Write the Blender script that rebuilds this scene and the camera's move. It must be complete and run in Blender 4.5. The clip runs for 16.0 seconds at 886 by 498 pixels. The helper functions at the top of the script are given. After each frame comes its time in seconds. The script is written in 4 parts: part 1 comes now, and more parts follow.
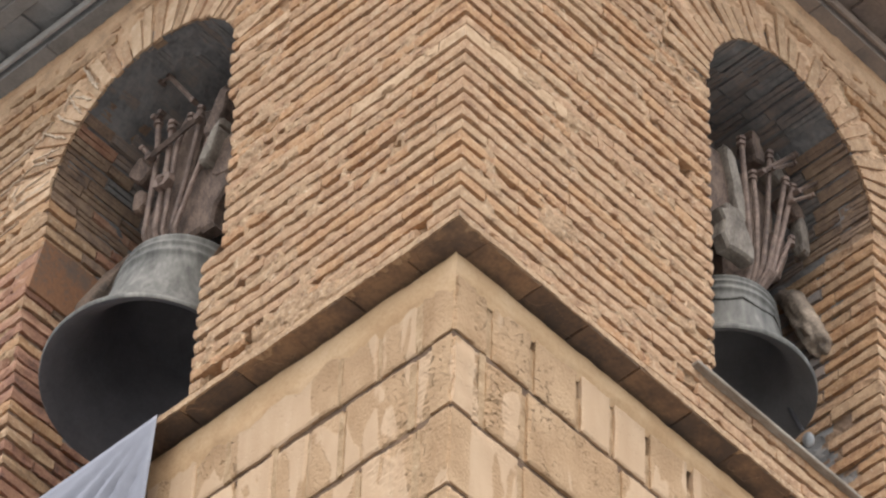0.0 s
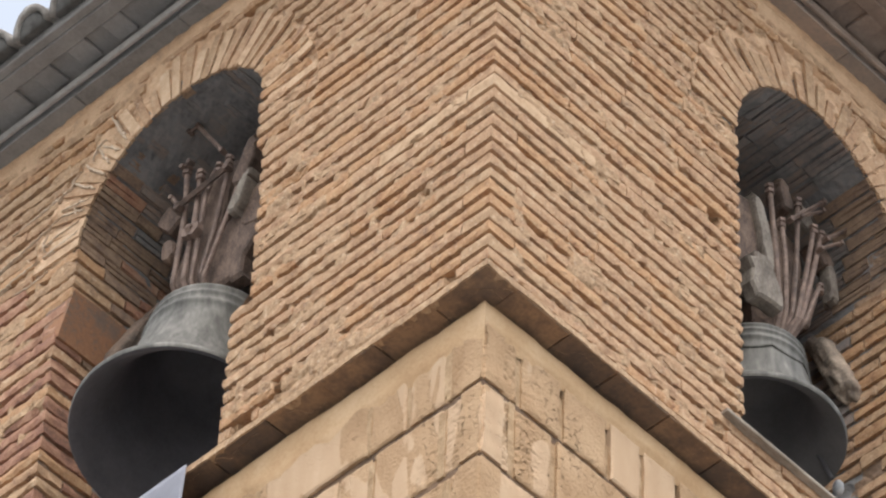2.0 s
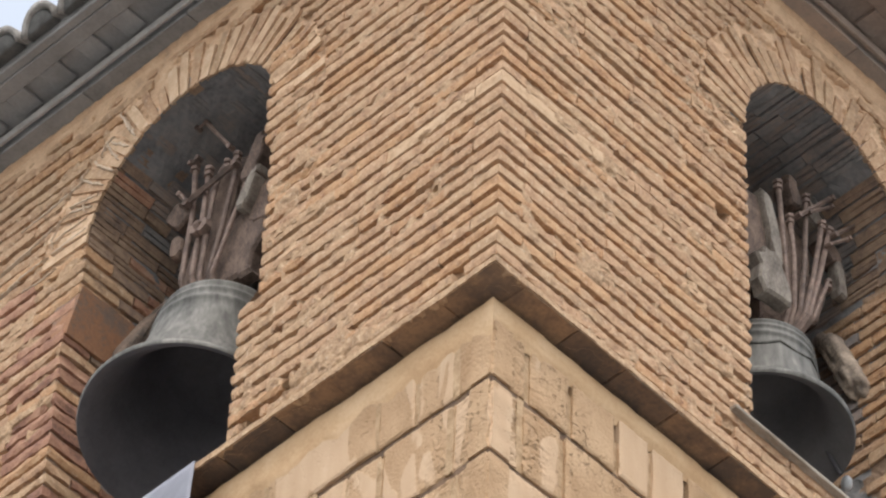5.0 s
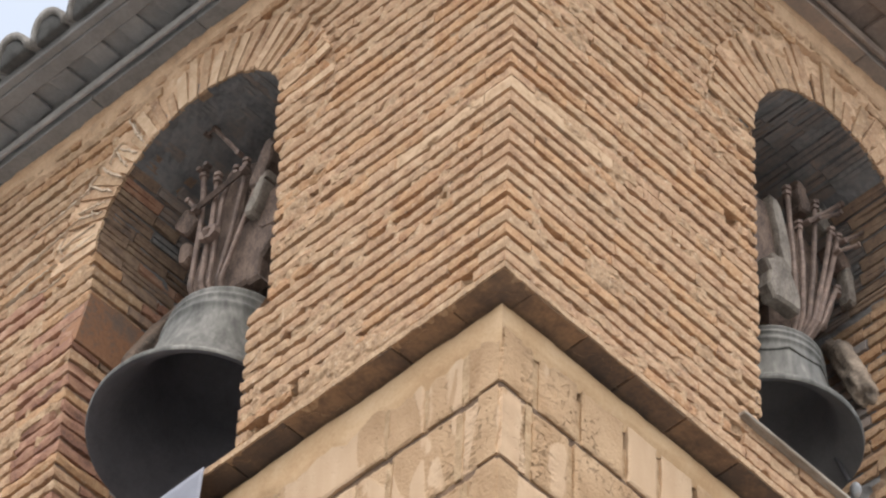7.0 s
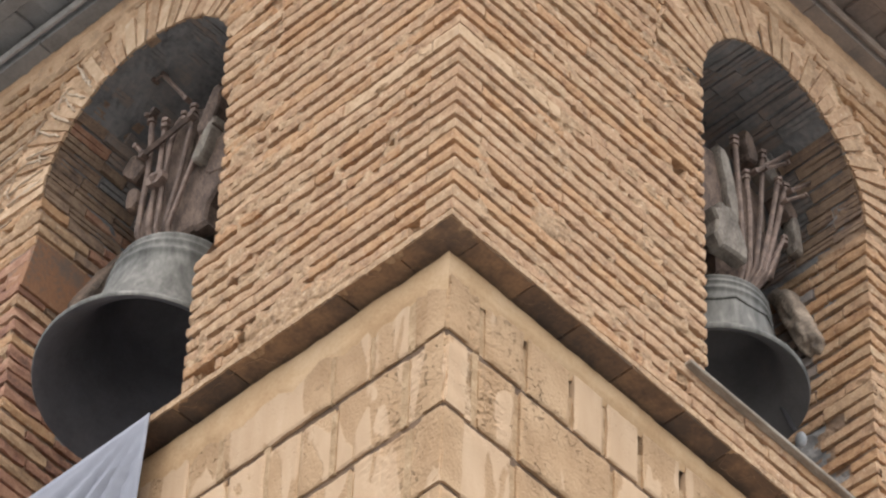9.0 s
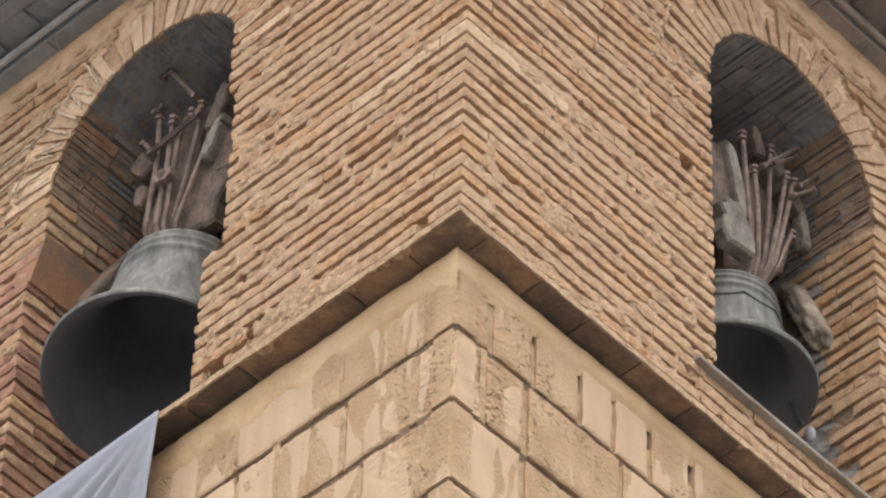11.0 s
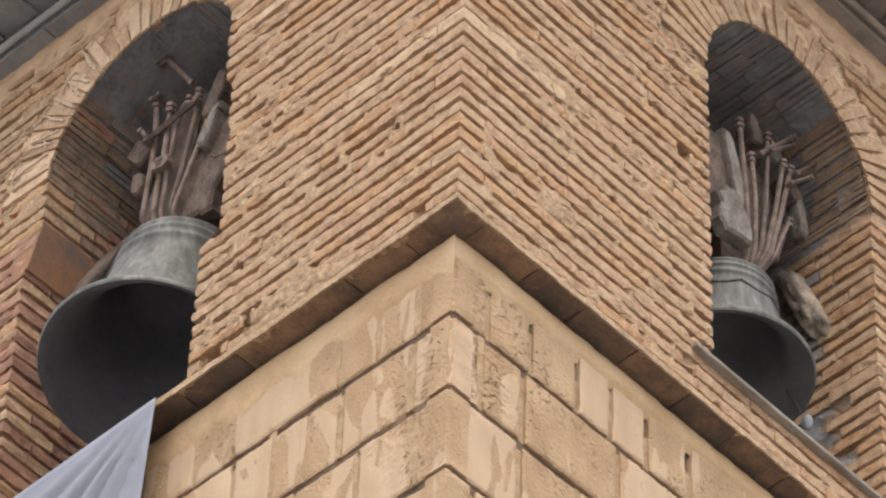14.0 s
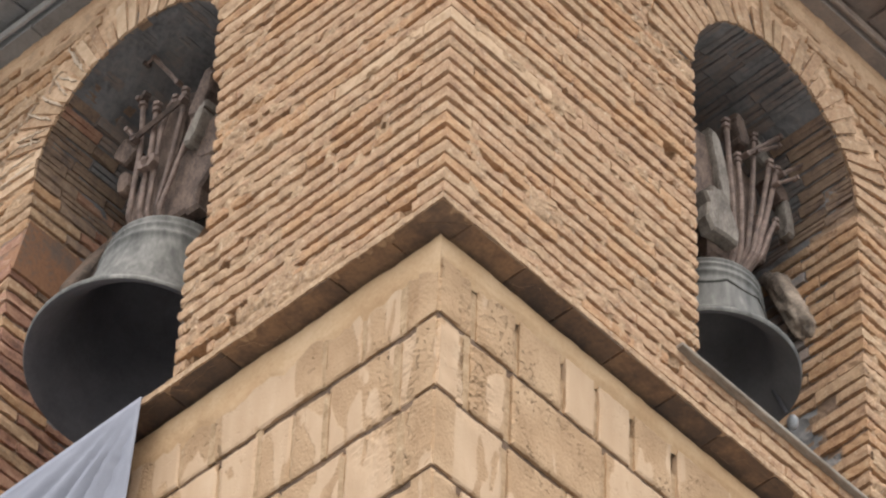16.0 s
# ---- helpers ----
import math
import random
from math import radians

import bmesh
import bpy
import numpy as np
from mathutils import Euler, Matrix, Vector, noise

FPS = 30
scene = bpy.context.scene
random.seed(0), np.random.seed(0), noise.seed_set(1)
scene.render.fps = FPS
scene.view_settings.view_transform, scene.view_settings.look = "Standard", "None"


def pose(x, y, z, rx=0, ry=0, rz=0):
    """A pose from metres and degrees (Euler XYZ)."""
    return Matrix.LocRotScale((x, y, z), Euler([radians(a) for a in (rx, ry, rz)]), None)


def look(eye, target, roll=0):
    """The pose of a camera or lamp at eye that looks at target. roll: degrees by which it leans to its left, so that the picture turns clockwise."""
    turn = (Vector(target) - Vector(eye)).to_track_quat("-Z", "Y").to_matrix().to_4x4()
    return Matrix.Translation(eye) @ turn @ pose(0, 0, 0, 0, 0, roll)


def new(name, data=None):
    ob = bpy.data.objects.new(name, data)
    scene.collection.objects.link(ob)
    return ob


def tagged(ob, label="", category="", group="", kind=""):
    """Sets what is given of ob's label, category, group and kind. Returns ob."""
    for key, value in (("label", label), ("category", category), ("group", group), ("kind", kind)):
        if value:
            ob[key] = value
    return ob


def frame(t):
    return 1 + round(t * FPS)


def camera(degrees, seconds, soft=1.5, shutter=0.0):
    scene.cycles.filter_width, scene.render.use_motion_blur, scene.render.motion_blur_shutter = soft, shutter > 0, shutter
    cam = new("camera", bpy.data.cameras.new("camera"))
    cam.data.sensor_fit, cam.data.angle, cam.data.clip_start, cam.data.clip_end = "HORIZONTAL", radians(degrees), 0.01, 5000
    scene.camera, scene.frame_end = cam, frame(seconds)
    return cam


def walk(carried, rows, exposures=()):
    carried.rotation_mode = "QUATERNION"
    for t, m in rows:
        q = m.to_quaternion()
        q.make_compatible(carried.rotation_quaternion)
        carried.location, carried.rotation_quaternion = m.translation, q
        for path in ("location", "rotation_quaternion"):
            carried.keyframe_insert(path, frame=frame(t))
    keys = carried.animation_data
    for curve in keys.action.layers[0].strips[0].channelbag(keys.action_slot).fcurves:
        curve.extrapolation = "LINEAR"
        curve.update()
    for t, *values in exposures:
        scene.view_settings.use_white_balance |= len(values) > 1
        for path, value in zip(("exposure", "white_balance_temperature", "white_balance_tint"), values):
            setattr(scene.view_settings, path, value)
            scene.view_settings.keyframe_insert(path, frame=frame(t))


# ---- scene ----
cam = camera(9.96, 16.0, soft=2.3)
EYE = Vector((-8.19, -8.09, 1.61))
# seconds, heading, tilt and lean in degrees
ROWS = [
    (0.0, 44.894, 48.996, 2.380),
    (0.5, 45.137, 49.023, 2.422),
    (0.6, 45.344, 49.180, 2.462),
    (0.7, 45.372, 49.332, 2.502),
    (0.8, 45.374, 49.331, 2.542),
    (0.9, 45.376, 49.350, 2.582),
    (1.0, 45.374, 49.387, 2.622),
    (1.2, 45.269, 49.479, 2.640),
    (1.5, 45.331, 49.531, 2.668),
    (2.0, 45.426, 49.530, 2.614),
    (2.5, 45.557, 49.491, 2.603),
    (3.0, 45.559, 49.443, 2.563),
    (3.5, 45.550, 49.418, 2.662),
    (6.0, 45.639, 49.542, 2.729),
    (6.5, 45.787, 49.542, 2.756),
    (7.0, 45.725, 49.550, 2.796),
    (7.1, 45.549, 49.562, 2.763),
    (7.2, 45.231, 49.607, 2.731),
    (7.3, 45.114, 49.616, 2.698),
    (7.4, 44.677, 49.626, 2.666),
    (7.5, 44.651, 49.616, 2.633),
    (7.6, 44.628, 49.475, 2.597),
    (7.7, 44.759, 49.237, 2.561),
    (7.8, 44.935, 49.100, 2.526),
    (7.9, 44.997, 49.017, 2.490),
    (8.0, 44.954, 48.971, 2.454),
    (8.5, 44.807, 48.980, 2.439),
    (9.0, 44.773, 48.986, 2.441),
    (11.5, 44.940, 48.898, 2.332),
    (12.0, 44.893, 48.841, 2.352),
    (12.5, 44.871, 48.843, 2.344),
    (13.0, 44.870, 48.862, 2.362),
    (13.5, 44.877, 48.840, 2.358),
    (14.0, 44.853, 48.798, 2.309),
    (14.5, 44.672, 48.799, 2.302),
    (15.0, 44.660, 48.790, 2.260),
    (15.5, 44.636, 48.800, 2.302),
    (16.0, 44.617, 48.800, 2.266),
]


def aim(heading, tilt):
    a, b = radians(heading), radians(tilt)
    return EYE + Vector((math.cos(a) * math.cos(b), math.sin(a) * math.cos(b), math.sin(b))) * 20


walk(cam, [(t, look(EYE, aim(a, b), c)) for t, a, b, c in ROWS])

# ---- light ----
world = bpy.data.worlds.new("overcast_sky")
scene.world = world
world.use_nodes = True
wn = world.node_tree.nodes
sky = wn.new("ShaderNodeTexSky")
sky.sky_type, sky.sun_disc = "NISHITA", False
sky.sun_elevation, sky.sun_rotation = radians(63), radians(225)
sky.air_density, sky.dust_density = 1.6, 4.0
pale = wn.new("ShaderNodeHueSaturation")
pale.inputs["Saturation"].default_value = 0.44
world.node_tree.links.new(sky.outputs[0], pale.inputs["Color"])
world.node_tree.links.new(pale.outputs[0], wn["Background"].inputs[0])
wn["Background"].inputs[1].default_value = 0.15

sun = new("sun", bpy.data.lights.new("sun", "SUN"))
sun.data.energy, sun.data.angle, sun.data.color = 0.5, radians(40), (1.0, 0.96, 0.9)
sun.matrix_world = look((-10, -9, 27), (0, 0, 0))
scene.view_settings.exposure = 1.0


# ---- materials ----
def ramp_stops(node, stops):
    cr = node.color_ramp
    while len(cr.elements) < len(stops):
        cr.elements.new(0.5)
    for el, (p, c) in zip(cr.elements, stops):
        el.position, el.color = p, (*c, 1)


def surface(name, stops, scale=6.0, rough=0.9, bump=0.4, fine=60.0, fleck=(0.5, 0.5, 0.5), fleck_amount=0.0,
            own=0.0, metal=0.0, pits=0.0, grain=0.35, stretch=(1, 1, 1), detail=8.0, depth=0.01, island=0.0):
    """A worn surface: two scales of noise in world space choose the tone, a fine one gives relief; own: tone from piece to piece."""
    m = bpy.data.materials.new(name)
    m.use_nodes = True
    n, l = m.node_tree.nodes, m.node_tree.links
    b = n["Principled BSDF"]
    geo = n.new("ShaderNodeNewGeometry")
    mp = n.new("ShaderNodeMapping")
    mp.inputs["Scale"].default_value = stretch
    l.new(geo.outputs["Position"], mp.inputs[0])
    big = n.new("ShaderNodeTexNoise")
    big.inputs["Scale"].default_value, big.inputs["Detail"].default_value = scale, detail
    big.inputs["Roughness"].default_value = 0.62
    l.new(mp.outputs[0], big.inputs["Vector"])
    small = n.new("ShaderNodeTexNoise")
    small.inputs["Scale"].default_value, small.inputs["Detail"].default_value = fine, 5
    l.new(mp.outputs[0], small.inputs["Vector"])
    total = n.new("ShaderNodeMath")
    total.operation = "MULTIPLY_ADD"
    l.new(small.outputs["Fac"], total.inputs[0])
    total.inputs[1].default_value = grain
    l.new(big.outputs["Fac"], total.inputs[2])
    fac = total.outputs[0]
    off = n.new("ShaderNodeMath")
    off.operation = "SUBTRACT"
    l.new(fac, off.inputs[0])
    off.inputs[1].default_value = grain / 2
    fac = off.outputs[0]
    if own or island:
        pick = n.new("ShaderNodeObjectInfo").outputs["Random"] if own else geo.outputs["Random Per Island"]
        mid = n.new("ShaderNodeMath")
        mid.operation = "SUBTRACT"
        l.new(pick, mid.inputs[0])
        mid.inputs[1].default_value = 0.5
        add = n.new("ShaderNodeMath")
        add.operation = "MULTIPLY_ADD"
        l.new(mid.outputs[0], add.inputs[0])
        add.inputs[1].default_value = own or island
        l.new(fac, add.inputs[2])
        fac = add.outputs[0]
    ramp = n.new("ShaderNodeValToRGB")
    ramp_stops(ramp, stops)
    l.new(fac, ramp.inputs[0])
    colour = ramp.outputs[0]
    if fleck_amount:
        spot = n.new("ShaderNodeTexNoise")
        spot.inputs["Scale"].default_value, spot.inputs["Detail"].default_value = fine * 0.55, 3
        l.new(geo.outputs["Position"], spot.inputs["Vector"])
        cut = n.new("ShaderNodeValToRGB")
        ramp_stops(cut, [(0.60, (0, 0, 0)), (0.68, (fleck_amount,) * 3)])
        l.new(spot.outputs["Fac"], cut.inputs[0])
        mix = n.new("ShaderNodeMixRGB")
        l.new(cut.outputs[0], mix.inputs[0])
        l.new(colour, mix.inputs[1])
        mix.inputs[2].default_value = (*fleck, 1)
        colour = mix.outputs[0]
    relief = n.new("ShaderNodeMath")
    relief.operation = "MULTIPLY_ADD"
    l.new(small.outputs["Fac"], relief.inputs[0])
    relief.inputs[1].default_value = 0.5
    l.new(big.outputs["Fac"], relief.inputs[2])
    height = relief.outputs[0]
    if pits:
        hole = n.new("ShaderNodeTexNoise")
        hole.inputs["Scale"].default_value, hole.inputs["Detail"].default_value = 75, 3
        hole.inputs["Distortion"].default_value = 0.6
        l.new(mp.outputs[0], hole.inputs["Vector"])
        worn = n.new("ShaderNodeValToRGB")
        ramp_stops(worn, [(0.58, (0, 0, 0)), (0.70, (1, 1, 1))])
        l.new(hole.outputs["Fac"], worn.inputs[0])
        amount = n.new("ShaderNodeMath")
        amount.operation = "MULTIPLY"
        l.new(worn.outputs[0], amount.inputs[0])
        amount.inputs[1].default_value = pits
        mul = n.new("ShaderNodeMixRGB")
        mul.blend_type = "MULTIPLY"
        l.new(amount.outputs[0], mul.inputs[0])
        l.new(colour, mul.inputs[1])
        mul.inputs[2].default_value = (0.42, 0.40, 0.40, 1)
        colour = mul.outputs[0]
        sink = n.new("ShaderNodeMath")
        sink.operation = "SUBTRACT"
        l.new(height, sink.inputs[0])
        l.new(amount.outputs[0], sink.inputs[1])
        height = sink.outputs[0]
    l.new(colour, b.inputs["Base Color"])
    b.inputs["Roughness"].default_value, b.inputs["Metallic"].default_value = rough, metal
    b.inputs["Specular IOR Level"].default_value = 0.25
    if bump:
        rel = n.new("ShaderNodeBump")
        rel.inputs["Strength"].default_value, rel.inputs["Distance"].default_value = bump, depth
        l.new(height, rel.inputs["Height"])
        l.new(rel.outputs[0], b.inputs["Normal"])
    return m


BRICK = surface("brick", [(0.24, (0.234, 0.145, 0.096)), (0.37, (0.372, 0.225, 0.139)), (0.48, (0.455, 0.287, 0.174)), (0.6, (0.501, 0.331, 0.209)), (0.78, (0.557, 0.404, 0.273))],
                scale=20, own=0.10, fine=100, fleck=(0.66, 0.52, 0.39), fleck_amount=0.45, bump=0.75, grain=0.5, depth=0.007, pits=0.35)
BRICK_REST = surface("brick_rest", [(0.24, (0.234, 0.145, 0.096)), (0.37, (0.372, 0.225, 0.139)), (0.48, (0.455, 0.287, 0.174)), (0.6, (0.501, 0.331, 0.209)), (0.78, (0.557, 0.404, 0.273))],
                     scale=20, island=0.10, fine=100, fleck=(0.66, 0.52, 0.39), fleck_amount=0.45, bump=0.75, grain=0.5, depth=0.007, pits=0.35)
RED_BRICK = surface("red_brick", [(0.24, (0.138, 0.083, 0.068)), (0.4, (0.287, 0.150, 0.104)), (0.55, (0.403, 0.223, 0.147)), (0.8, (0.540, 0.357, 0.253))], scale=12, own=0.15, fine=110, bump=0.8, depth=0.008)
PALE_BRICK = surface("pale_brick", [(0.3, (0.482, 0.318, 0.204)), (0.5, (0.608, 0.422, 0.275)), (0.75, (0.703, 0.529, 0.374))], scale=20, own=0.15, fine=110, bump=0.7, depth=0.008)
BRICK_ORANGE = surface("brick_orange", [(0.24, (0.230, 0.128, 0.079)), (0.37, (0.377, 0.209, 0.117)), (0.5, (0.465, 0.276, 0.152)), (0.65, (0.515, 0.325, 0.187)), (0.8, (0.570, 0.404, 0.264))],
                       scale=20, own=0.10, fine=100, fleck=(0.66, 0.52, 0.39), fleck_amount=0.45, bump=0.75, grain=0.5, depth=0.007, pits=0.35)
BRICK_GREY = surface("brick_grey", [(0.24, (0.238, 0.158, 0.105)), (0.38, (0.372, 0.240, 0.150)), (0.5, (0.455, 0.299, 0.183)), (0.65, (0.507, 0.348, 0.220)), (0.8, (0.561, 0.413, 0.276))],
                     scale=20, own=0.10, fine=100, fleck=(0.66, 0.52, 0.39), fleck_amount=0.45, bump=0.75, grain=0.5, depth=0.007, pits=0.35)
MORTAR = surface("mortar", [(0.24, (0.196, 0.126, 0.084)), (0.4, (0.352, 0.227, 0.138)), (0.56, (0.460, 0.309, 0.190)), (0.8, (0.588, 0.429, 0.281))],
                 scale=22, fine=100, grain=0.55, fleck=(0.70, 0.57, 0.43), fleck_amount=0.5, bump=0.8, depth=0.008, pits=0.35)
CORNICE_TILE = surface("cornice_tile", [(0.3, (0.13, 0.094, 0.074)), (0.5, (0.21, 0.135, 0.09)), (0.7, (0.34, 0.21, 0.125))], scale=8, own=0.3, fine=60)
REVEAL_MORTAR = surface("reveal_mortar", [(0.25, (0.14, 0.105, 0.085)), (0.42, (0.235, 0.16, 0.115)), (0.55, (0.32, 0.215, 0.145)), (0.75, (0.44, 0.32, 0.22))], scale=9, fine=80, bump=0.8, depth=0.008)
# mortar near the eaves, its colour raised to make up for their shade
FILLET = surface("lightened_mortar", [(0.28, (0.430, 0.300, 0.203)), (0.45, (0.581, 0.387, 0.249)), (0.6, (0.656, 0.452, 0.294)), (0.8, (0.731, 0.534, 0.365))], scale=9, fine=90, bump=0.6, depth=0.008)
PALE_MORTAR = surface("pale_mortar", [(0.3, (0.50, 0.38, 0.275)), (0.7, (0.64, 0.52, 0.40))], scale=20, fine=90, bump=0.6)


def patched_stone(name):
    """Tan pitted ashlar on which hard-edged remnants of a smooth pale wash are left."""
    m = bpy.data.materials.new(name)
    m.use_nodes = True
    n, l = m.node_tree.nodes, m.node_tree.links
    b = n["Principled BSDF"]
    geo = n.new("ShaderNodeNewGeometry")

    def noise_of(scale, detail, stretch=(1, 1, 1), twist=0.0):
        mp = n.new("ShaderNodeMapping")
        mp.inputs["Scale"].default_value = stretch
        l.new(geo.outputs["Position"], mp.inputs[0])
        tex = n.new("ShaderNodeTexNoise")
        tex.inputs["Scale"].default_value, tex.inputs["Detail"].default_value, tex.inputs["Distortion"].default_value = scale, detail, twist
        l.new(mp.outputs[0], tex.inputs["Vector"])
        return tex.outputs["Fac"]

    def ramp(fac, stops):
        r = n.new("ShaderNodeValToRGB")
        ramp_stops(r, stops)
        l.new(fac, r.inputs[0])
        return r.outputs[0]

    def calc(op, a, c, d=None):
        k = n.new("ShaderNodeMath")
        k.operation = op
        for i, v in enumerate((a, c, d)):
            if v is None:
                continue
            if isinstance(v, (int, float)):
                k.inputs[i].default_value = v
            else:
                l.new(v, k.inputs[i])
        return k.outputs[0]

    def mix(fac, a, c, kind="MIX"):
        k = n.new("ShaderNodeMixRGB")
        k.blend_type = kind
        l.new(fac, k.inputs[0])
        l.new(a, k.inputs[1])
        if isinstance(c, tuple):
            k.inputs[2].default_value = (*c, 1)
        else:
            l.new(c, k.inputs[2])
        return k.outputs[0]

    own = calc("MULTIPLY_ADD", n.new("ShaderNodeObjectInfo").outputs["Random"], 0.20, -0.10)
    field = calc("ADD", noise_of(2.6, 2.0, (2.3, 2.3, 0.62), 0.4), own)
    field = calc("MULTIPLY_ADD", noise_of(40, 3), 0.05, field)
    wash = ramp(field, [(0.515, (0, 0, 0)), (0.53, (1, 1, 1))])
    tan = ramp(noise_of(5, 5, (1.6, 1.6, 0.8)), [(0.3, (0.385, 0.247, 0.142)), (0.5, (0.445, 0.295, 0.175)), (0.7, (0.505, 0.345, 0.212))])
    pale = ramp(noise_of(6, 4, (2, 2, 0.5)), [(0.3, (0.50, 0.345, 0.222)), (0.6, (0.55, 0.39, 0.258)), (0.8, (0.59, 0.435, 0.298))])
    colour = mix(wash, tan, pale)
    pit = ramp(noise_of(52, 4, (1, 1, 1), 0.5), [(0.58, (0, 0, 0)), (0.66, (1, 1, 1))])
    bare = calc("MULTIPLY_ADD", wash, -0.85, 1.0)
    worn = ramp(noise_of(3.2, 3), [(0.45, (0.08, 0.08, 0.08)), (0.62, (1, 1, 1))])
    pit = calc("MULTIPLY", calc("MULTIPLY", pit, bare), worn)
    colour = mix(calc("MULTIPLY", pit, 0.42), colour, (0.45, 0.40, 0.36), "MULTIPLY")
    height = calc("SUBTRACT", calc("MULTIPLY_ADD", calc("MULTIPLY", noise_of(70, 4), bare), 0.5, calc("MULTIPLY", wash, 0.3)), pit)
    rel = n.new("ShaderNodeBump")
    rel.inputs["Strength"].default_value, rel.inputs["Distance"].default_value = 1.0, 0.013
    l.new(height, rel.inputs["Height"])
    l.new(rel.outputs[0], b.inputs["Normal"])
    l.new(colour, b.inputs["Base Color"])
    b.inputs["Roughness"].default_value = 0.9
    b.inputs["Specular IOR Level"].default_value = 0.2
    return m


STONE = patched_stone("stone")
STONE_JOINT = surface("stone_joint", [(0.3, (0.297, 0.194, 0.108)), (0.5, (0.423, 0.288, 0.171)), (0.65, (0.504, 0.360, 0.225)), (0.8, (0.576, 0.432, 0.288))], scale=14, fine=80, bump=0.9)
SHADE_JOINT = surface("shade_joint", [(0.3, (0.100, 0.068, 0.049)), (0.5, (0.160, 0.104, 0.070)), (0.75, (0.250, 0.157, 0.098))], scale=9, fine=80, bump=0.8)
PLASTER = surface("plaster", [(0.3, (0.47, 0.295, 0.16)), (0.5, (0.545, 0.362, 0.208)), (0.7, (0.61, 0.425, 0.262))], scale=4, fine=60, bump=0.5)
RUST_PATCH = surface("rusty_patch", [(0.3, (0.17, 0.14, 0.125)), (0.46, (0.235, 0.158, 0.118)), (0.58, (0.34, 0.175, 0.10)), (0.78, (0.43, 0.25, 0.15))], scale=4.5, fine=60, grain=0.3, bump=0.6)
GREY_PLASTER = surface("grey_plaster", [(0.30, (0.15, 0.148, 0.152)), (0.46, (0.218, 0.213, 0.216)), (0.6, (0.265, 0.25, 0.243)), (0.8, (0.34, 0.285, 0.25))], scale=5, fine=45, grain=0.5, bump=0.9)
DEEP_BRICK = surface("deep_brick", [(0.28, (0.18, 0.165, 0.16)), (0.46, (0.25, 0.215, 0.198)), (0.58, (0.30, 0.238, 0.205)), (0.8, (0.39, 0.285, 0.22))], scale=5, own=0.04, fine=45, grain=0.5, bump=0.8)
DARK_BRICK = surface("dark_grey_brick", [(0.30, (0.175, 0.168, 0.166)), (0.48, (0.25, 0.238, 0.232)), (0.6, (0.305, 0.265, 0.243)), (0.8, (0.37, 0.295, 0.25))], scale=5, own=0.05, fine=45, grain=0.5, bump=0.8)
FLUSH_BRICK = surface("smeared_brick", [(0.3, (0.42, 0.28, 0.17)), (0.5, (0.55, 0.38, 0.245)), (0.75, (0.62, 0.455, 0.31))], scale=20, own=0.1, fine=110, bump=0.7, depth=0.008)
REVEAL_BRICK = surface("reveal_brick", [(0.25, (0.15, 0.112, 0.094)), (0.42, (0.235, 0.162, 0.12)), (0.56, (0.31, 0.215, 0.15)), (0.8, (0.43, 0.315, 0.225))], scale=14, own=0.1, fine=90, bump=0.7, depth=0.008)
BRONZE = surface("aged_bronze", [(0.25, (0.059, 0.057, 0.052)), (0.42, (0.111, 0.108, 0.098)), (0.56, (0.162, 0.156, 0.143)), (0.75, (0.254, 0.242, 0.221))], scale=13, fine=46, rough=0.6, bump=0.15, metal=0.2, stretch=(1, 1, 0.16), grain=0.5)
BRONZE_IN = surface("bell_inside", [(0.3, (0.125, 0.128, 0.142)), (0.7, (0.185, 0.185, 0.205))], scale=6, rough=0.75, bump=0.1)
LIGHTER_IN = surface("lighter_bell_inside", [(0.3, (0.189, 0.189, 0.195)), (0.7, (0.258, 0.258, 0.265))], scale=5, rough=0.8, bump=0.1)
LUMP = surface("rough_lump", [(0.3, (0.188, 0.156, 0.130)), (0.5, (0.324, 0.259, 0.207)), (0.75, (0.506, 0.402, 0.311))], scale=10, fine=60, grain=0.5, bump=0.9)
DARK_LUMP = surface("dark_lump", [(0.3, (0.085, 0.068, 0.057)), (0.5, (0.15, 0.112, 0.088)), (0.75, (0.25, 0.175, 0.13))], scale=10, fine=60, grain=0.5, bump=0.9)
BALL = surface("worn_ball", [(0.3, (0.30, 0.31, 0.32)), (0.7, (0.50, 0.51, 0.53))], scale=20, fine=80, rough=0.5, bump=0.1)
IRON = surface("rusty_iron", [(0.25, (0.085, 0.065, 0.057)), (0.5, (0.18, 0.128, 0.105)), (0.75, (0.31, 0.225, 0.185))], scale=14, fine=120, rough=0.7, bump=0.4, own=0.25)
OLD_WOOD = surface("weathered_wood", [(0.3, (0.12, 0.10, 0.085)), (0.48, (0.205, 0.175, 0.148)), (0.62, (0.285, 0.248, 0.21)), (0.85, (0.40, 0.355, 0.305))], scale=7, fine=70, bump=0.4, stretch=(2, 2, 1), rough=0.85, own=0.15, grain=0.5)
DARK_TIMBER = surface("dark_timber", [(0.3, (0.063, 0.046, 0.038)), (0.48, (0.126, 0.089, 0.072)), (0.62, (0.189, 0.133, 0.104)), (0.85, (0.304, 0.214, 0.162))], scale=7, fine=70, bump=0.4, stretch=(2, 2, 1), rough=0.85, own=0.2, grain=0.5)
DARK_WOOD = surface("dark_eave_wood", [(0.3, (0.230, 0.223, 0.219)), (0.55, (0.297, 0.291, 0.287)), (0.8, (0.365, 0.354, 0.348))], scale=6, fine=60, bump=0.4, own=0.2)
